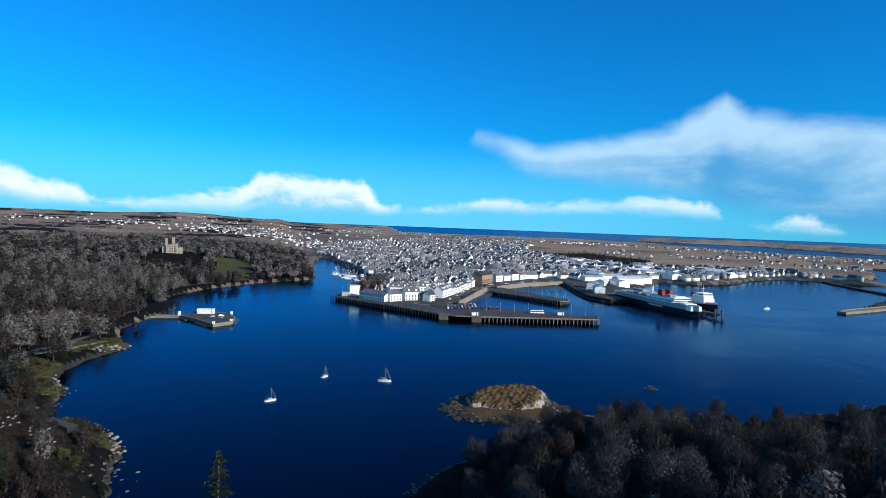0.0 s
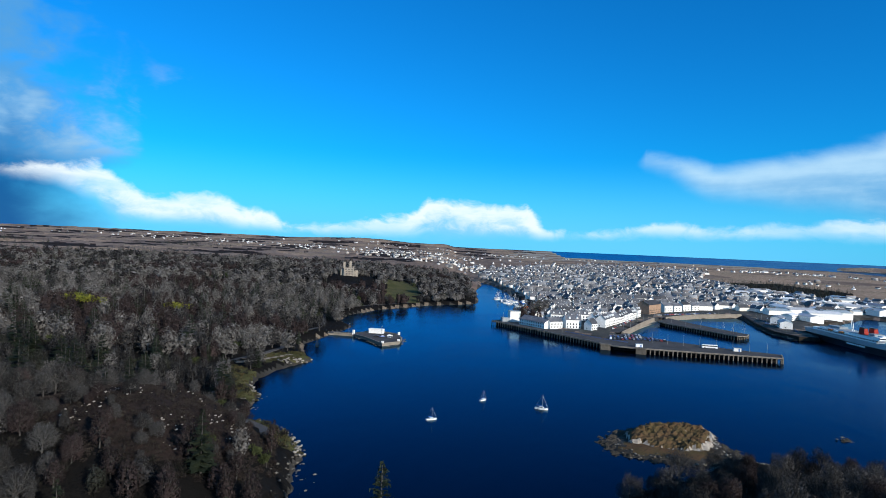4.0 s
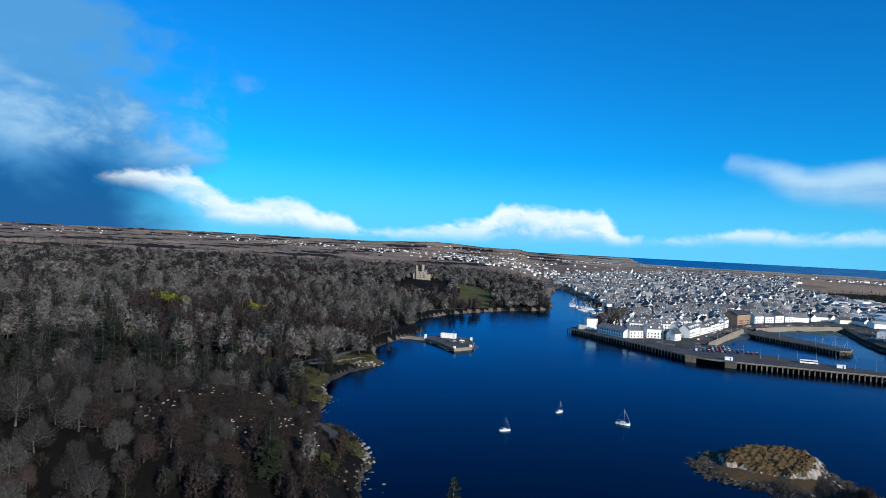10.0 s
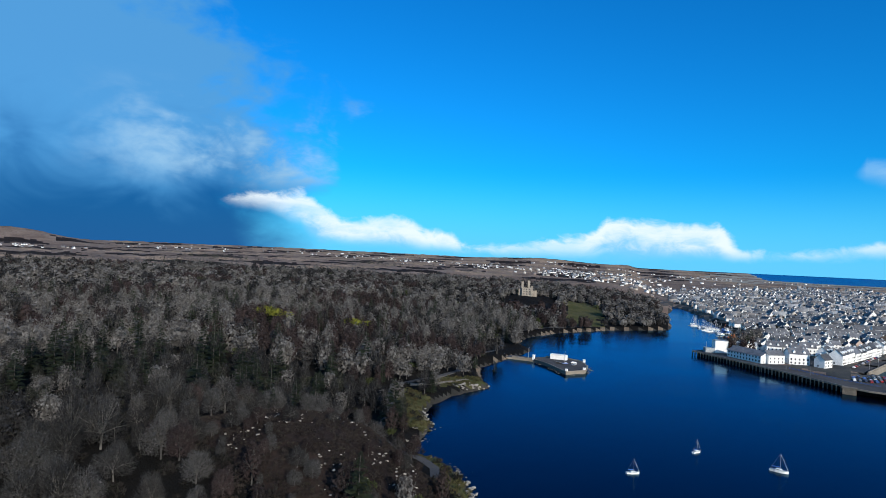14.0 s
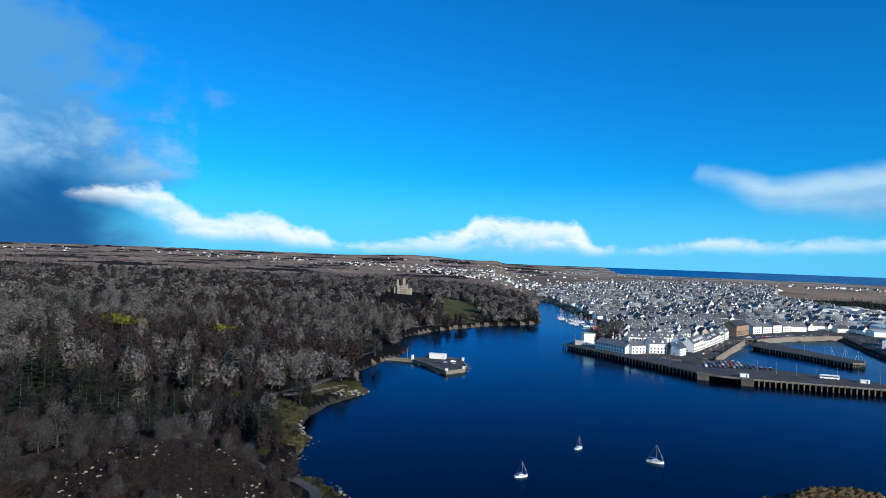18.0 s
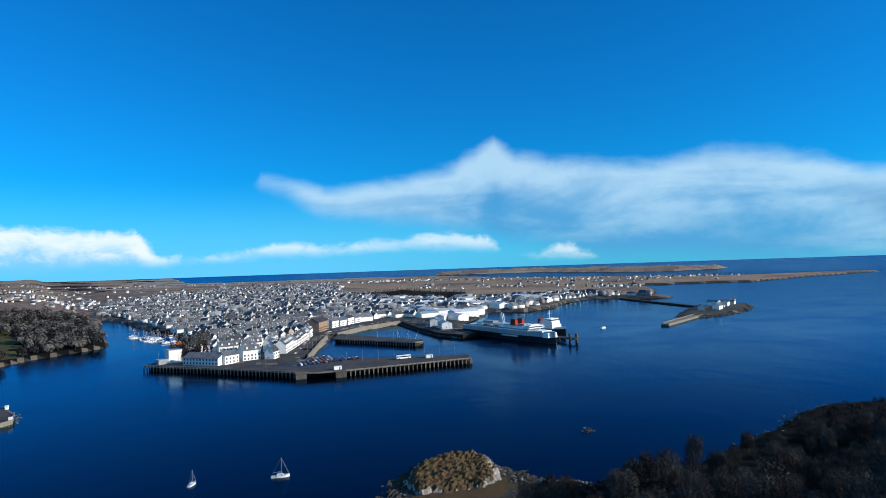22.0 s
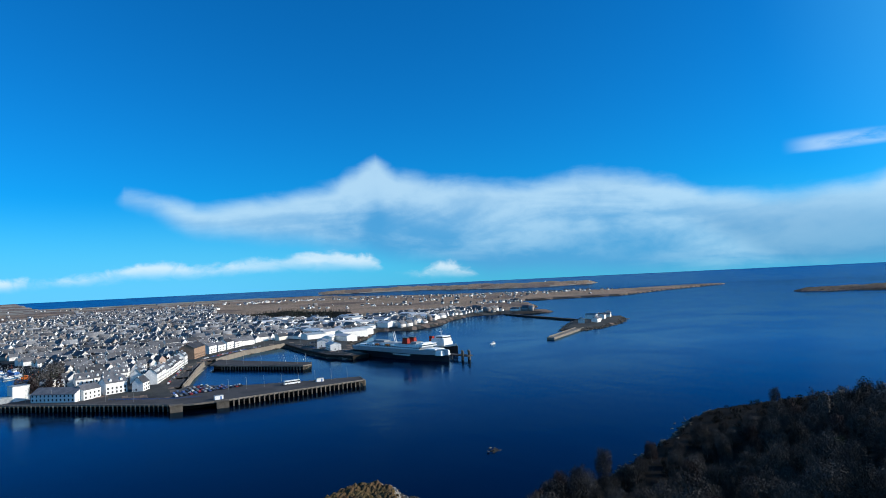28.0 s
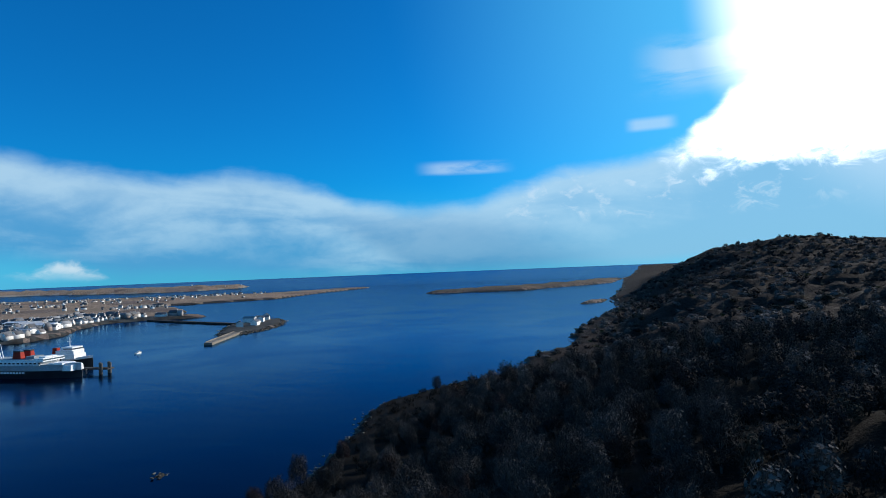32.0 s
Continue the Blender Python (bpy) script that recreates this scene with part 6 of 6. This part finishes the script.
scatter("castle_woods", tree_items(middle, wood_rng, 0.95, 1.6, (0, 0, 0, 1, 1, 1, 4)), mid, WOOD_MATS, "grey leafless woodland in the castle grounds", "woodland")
blocks = [(cx + wood_rng.gauss(0, rx), cy + wood_rng.gauss(0, ry)) for cx, cy, rx, ry in ((-1270, 630, 60, 40), (-1010, 1180, 70, 30), (-1880, 1480, 110, 45), (-1500, 1950, 100, 40), (-1330, 1000, 50, 60)) for _ in range(90)]
scatter("conifer_blocks", [(x, y, level(x, y), wood_rng.uniform(0, 6), wood_rng.uniform(0.8, 1.3), wood_rng.uniform(0.7, 1.2), 6) for x, y in blocks], far, WOOD_MATS, "dark conifer shelter belts on the moor edge", "woodland")
distant = woodland(-1350, -100, -150, 1330, 13.0, 700, 1330, wood_rng)
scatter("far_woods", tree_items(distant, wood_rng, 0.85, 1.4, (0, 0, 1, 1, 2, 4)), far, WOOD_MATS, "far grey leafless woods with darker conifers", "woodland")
slope_x, slope_y = jittered(330, 1300, -80, 330, 12.0, wood_rng)
slope_ok = inside(COAST, slope_x, slope_y) > 8
slope = [(x, y, z) for x, y, z, k in zip(slope_x, slope_y, height(slope_x, slope_y), slope_ok) if k and wood_rng.random() < 0.72]
scatter("hillside_scrub", [(x, y, z - 1, wood_rng.uniform(0, 6), wood_rng.uniform(0.5, 1.0), wood_rng.uniform(0.25, 0.6), kinds(x, y, wood_rng)) for x, y, z in slope], far, WOOD_MATS,
        "dark low scrub on the hillside above the shore", "scrub")
town_trees = [(x + 6, y + 7, z) for (x, y, c), z in zip(chosen, heights) if c > 0.12]
scatter("town_trees", tree_items(town_trees, wood_rng, 0.35, 0.8, (2, 4, 4, 5)), far, WOOD_MATS, "bare garden trees between the town houses", "trees")

plant_x, plant_y = jittered(260, 530, 1280, 1700, 12.0, wood_rng)
plant_in = inside(PLANTATION, plant_x, plant_y) > 0
scatter("plantation", [(x, y, z, wood_rng.uniform(0, 6), wood_rng.uniform(0.7, 1.0), wood_rng.uniform(0.4, 0.7), 6) for x, y, z, k in zip(plant_x, plant_y, height(plant_x, plant_y), plant_in) if k],
        far, WOOD_MATS, "dark block of young conifers beyond the town", "woodland")

# ---- undergrowth, boulders and shore ----
tuft = triangles([Build().faces(*sprays(random.Random(200 + k), 70, 1.1, 0.8, 0.2, 0.6, 0.28, 0.5, 0.5)) for k in range(3)])
brush = []
for _ in range(3400):
    x, y = wood_rng.uniform(-190, -98), wood_rng.uniform(122, 196)
    brush.append((x, y))
bx, by = np.array([p[0] for p in brush]), np.array([p[1] for p in brush])
bz, bin_ = height(bx, by), inside(HILLOCK, bx, by)
scatter("heather_scrub", [(x, y, z, wood_rng.uniform(0, 6), wood_rng.uniform(0.4, 1.1), wood_rng.uniform(0.3, 0.9), wood_rng.randrange(3)) for x, y, z, d in zip(bx, by, bz, bin_) if d > -6],
        tuft, [MAT["heather"]], "brown heather and bramble scrub on a rocky knoll", "scrub")
under = []
for _ in range(5200):
    x, y = wood_rng.uniform(-330, 330), wood_rng.uniform(60, 420)
    under.append((x, y))
ux, uy = np.array([p[0] for p in under]), np.array([p[1] for p in under])
uok = (inside(COAST, ux, uy) > 4) & (road_gap(ux, uy) > 3.5) & (inside(HILLOCK, ux, uy) < 0) & (inside(HEADLAND, ux, uy) < 1)
thicket = triangles([Build().faces(*sprays(random.Random(230 + k), 60, 1.6, 1.3, 0.8, 1.1, 0.3, 0.4, 0.6)) for k in range(3)])
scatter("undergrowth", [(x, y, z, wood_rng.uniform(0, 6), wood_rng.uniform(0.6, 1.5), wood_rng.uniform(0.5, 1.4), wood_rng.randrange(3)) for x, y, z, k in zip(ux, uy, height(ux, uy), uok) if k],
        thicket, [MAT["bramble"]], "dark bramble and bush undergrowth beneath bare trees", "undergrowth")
verge_tufts = []
for plot, count in ((POINT, 210), (VERGE, 90), (HEADLAND, 90)):
    x0, x1, y0, y1 = min(p[0] for p in plot), max(p[0] for p in plot), min(p[1] for p in plot), max(p[1] for p in plot)
    for _ in range(count * 3):
        x, y = wood_rng.uniform(x0, x1), wood_rng.uniform(y0, y1)
        if inside(plot, np.array([x]), np.array([y]))[0] > 0 and road_gap(np.array([x]), np.array([y]))[0] > 2.5 and len(verge_tufts) < 390:
            verge_tufts.append((x, y, level(x, y), wood_rng.uniform(0, 6), wood_rng.uniform(0.4, 1.4), wood_rng.uniform(0.3, 1.2), wood_rng.randrange(3)))
scatter("verge_shrubs", verge_tufts, tuft, [MAT["verge"]], "rough olive grass and low shrubs by the shore", "shrubs")
islet_tufts = []
while len(islet_tufts) < 45:
    x, y = wood_rng.uniform(2, 56), wood_rng.uniform(228, 292)
    if inside(ISLET_TOP, np.array([x]), np.array([y]))[0] > 3:
        islet_tufts.append((x, y))
ix, iy = np.array([p[0] for p in islet_tufts]), np.array([p[1] for p in islet_tufts])
scatter("islet_tussocks", [(x, y, z, wood_rng.uniform(0, 6), wood_rng.uniform(0.4, 1.0), wood_rng.uniform(0.2, 0.55), wood_rng.randrange(3)) for x, y, z in zip(ix, iy, islet_height(ix, iy)[0])],
        tuft, [MAT["islet"]], "tawny grass tussocks on a rocky islet", "grass")
gorse_spots = [(-363 + wood_rng.uniform(-14, 14), 350 + wood_rng.uniform(-8, 8)) for _ in range(26)] + [(-318 + wood_rng.uniform(-8, 8), 392 + wood_rng.uniform(-6, 6)) for _ in range(9)]
scatter("gorse", [(x, y, level(x, y) + 8.5, wood_rng.uniform(0, 6), 3.6, 2.8, wood_rng.randrange(3)) for x, y in gorse_spots], tuft, [MAT["gorse"]], "yellow-green flush of young leaves among bare trees", "shrubs")
boulder_mesh = []
for k in range(5):
    v, f = stone(300 + k)
    boulder_mesh.append(mesh_of("boulder", v.tolist(), f, [MAT["pale_rock"]]))
for k in range(200):
    for _ in range(40):
        x, y = wood_rng.uniform(-184, -104), wood_rng.uniform(134, 190)
        if inside(HILLOCK, np.array([x]), np.array([y]))[0] > 2 and math.sin(x * 0.2) + math.sin(y * 0.31 + x * 0.1) > 0.0:
            break
    ob = tagged(new("boulder", boulder_mesh[k % 5]), "pale weathered rock among heather", "rock", "rocks on the knoll")
    s = wood_rng.uniform(0.3, 0.95)
    ob.matrix_basis = pose(x, y, level(x, y) + 0.25 * s, wood_rng.uniform(-20, 20), 0, wood_rng.uniform(0, 360)) @ Matrix.Diagonal((s * 1.3, s, s * 0.9, 1))
stones = []
for k in range(4):
    v, f = stone(400 + k, 0.55)
    stones.append((v, np.array(f), np.zeros(len(f), int)))
shore = []


def strew(outline, per_metre, spread, low, high, closed=False):
    for (ax, ay), (bx, by) in zip(outline, outline[1:] + (outline[:1] if closed else [])):
        length = math.hypot(bx - ax, by - ay)
        if not length:
            continue
        for _ in range(int(length * per_metre)):
            u, o = wood_rng.random(), wood_rng.gauss(0, spread)
            shore.append((ax + (bx - ax) * u + o * (by - ay) / length, ay + (by - ay) * u - o * (bx - ax) / length, wood_rng.uniform(low, high)))


strew(MAINLAND[6:46], 1.3, 2.4, 0.5, 1.8)
strew([(x, y) for x, y in ISLET], 1.7, 1.6, 0.4, 1.5, True)
strew([(48, 258), (58, 246), (68, 240)], 4.0, 3.2, 0.5, 1.6)
strew(JETTY[2:9], 2.2, 1.8, 0.8, 2.0)
strew(SKERRY, 1.2, 0.6, 0.7, 1.4, True)
strew(GOAT, 0.5, 2.5, 1.5, 3.5, True)
strew(MAINLAND[2:7], 0.12, 4.0, 3.0, 7.0)
gx, gy = np.array([s[0] for s in shore]), np.array([s[1] for s in shore])
gz = height(gx, gy)
scatter("shore_boulders", [(x, y, max(z, -0.3) + 0.1 * s[2], wood_rng.uniform(0, 6), s[2], s[2] * 0.8, wood_rng.randrange(4)) for (x, y, z, s) in zip(gx, gy, gz, shore)],
        stones, [MAT["shingle"]], "dark seaweed-stained rocks along the waterline", "rocks")
pale = []
for (ax, ay), (bx, by), count in (((-196, 330), (-184, 355), 46), ((-184, 284), (-170, 262), 26), ((-128, 218), (-118, 209), 14), ((-116, 208), (-106, 192), 26), ((-178, 273), (-168, 264), 16), ((45, 288), (48, 266), 55), ((48, 264), (52, 250), 20), ((14, 278), (36, 291), 12)):
    for _ in range(count):
        u = wood_rng.random()
        pale.append((ax + (bx - ax) * u + wood_rng.gauss(0, 1.0), ay + (by - ay) * u + wood_rng.gauss(0, 1.0), wood_rng.uniform(0.7, 1.9)))
px, py = np.array([p[0] for p in pale]), np.array([p[1] for p in pale])
scatter("pale_shore_rocks", [(x, y, max(z, 0) + 0.15 * p[2], wood_rng.uniform(0, 6), p[2], p[2], wood_rng.randrange(4)) for x, y, z, p in zip(px, py, height(px, py), pale)],
        stones, [MAT["pale_rock"]], "sunlit pale rocks above the tide line", "rocks")
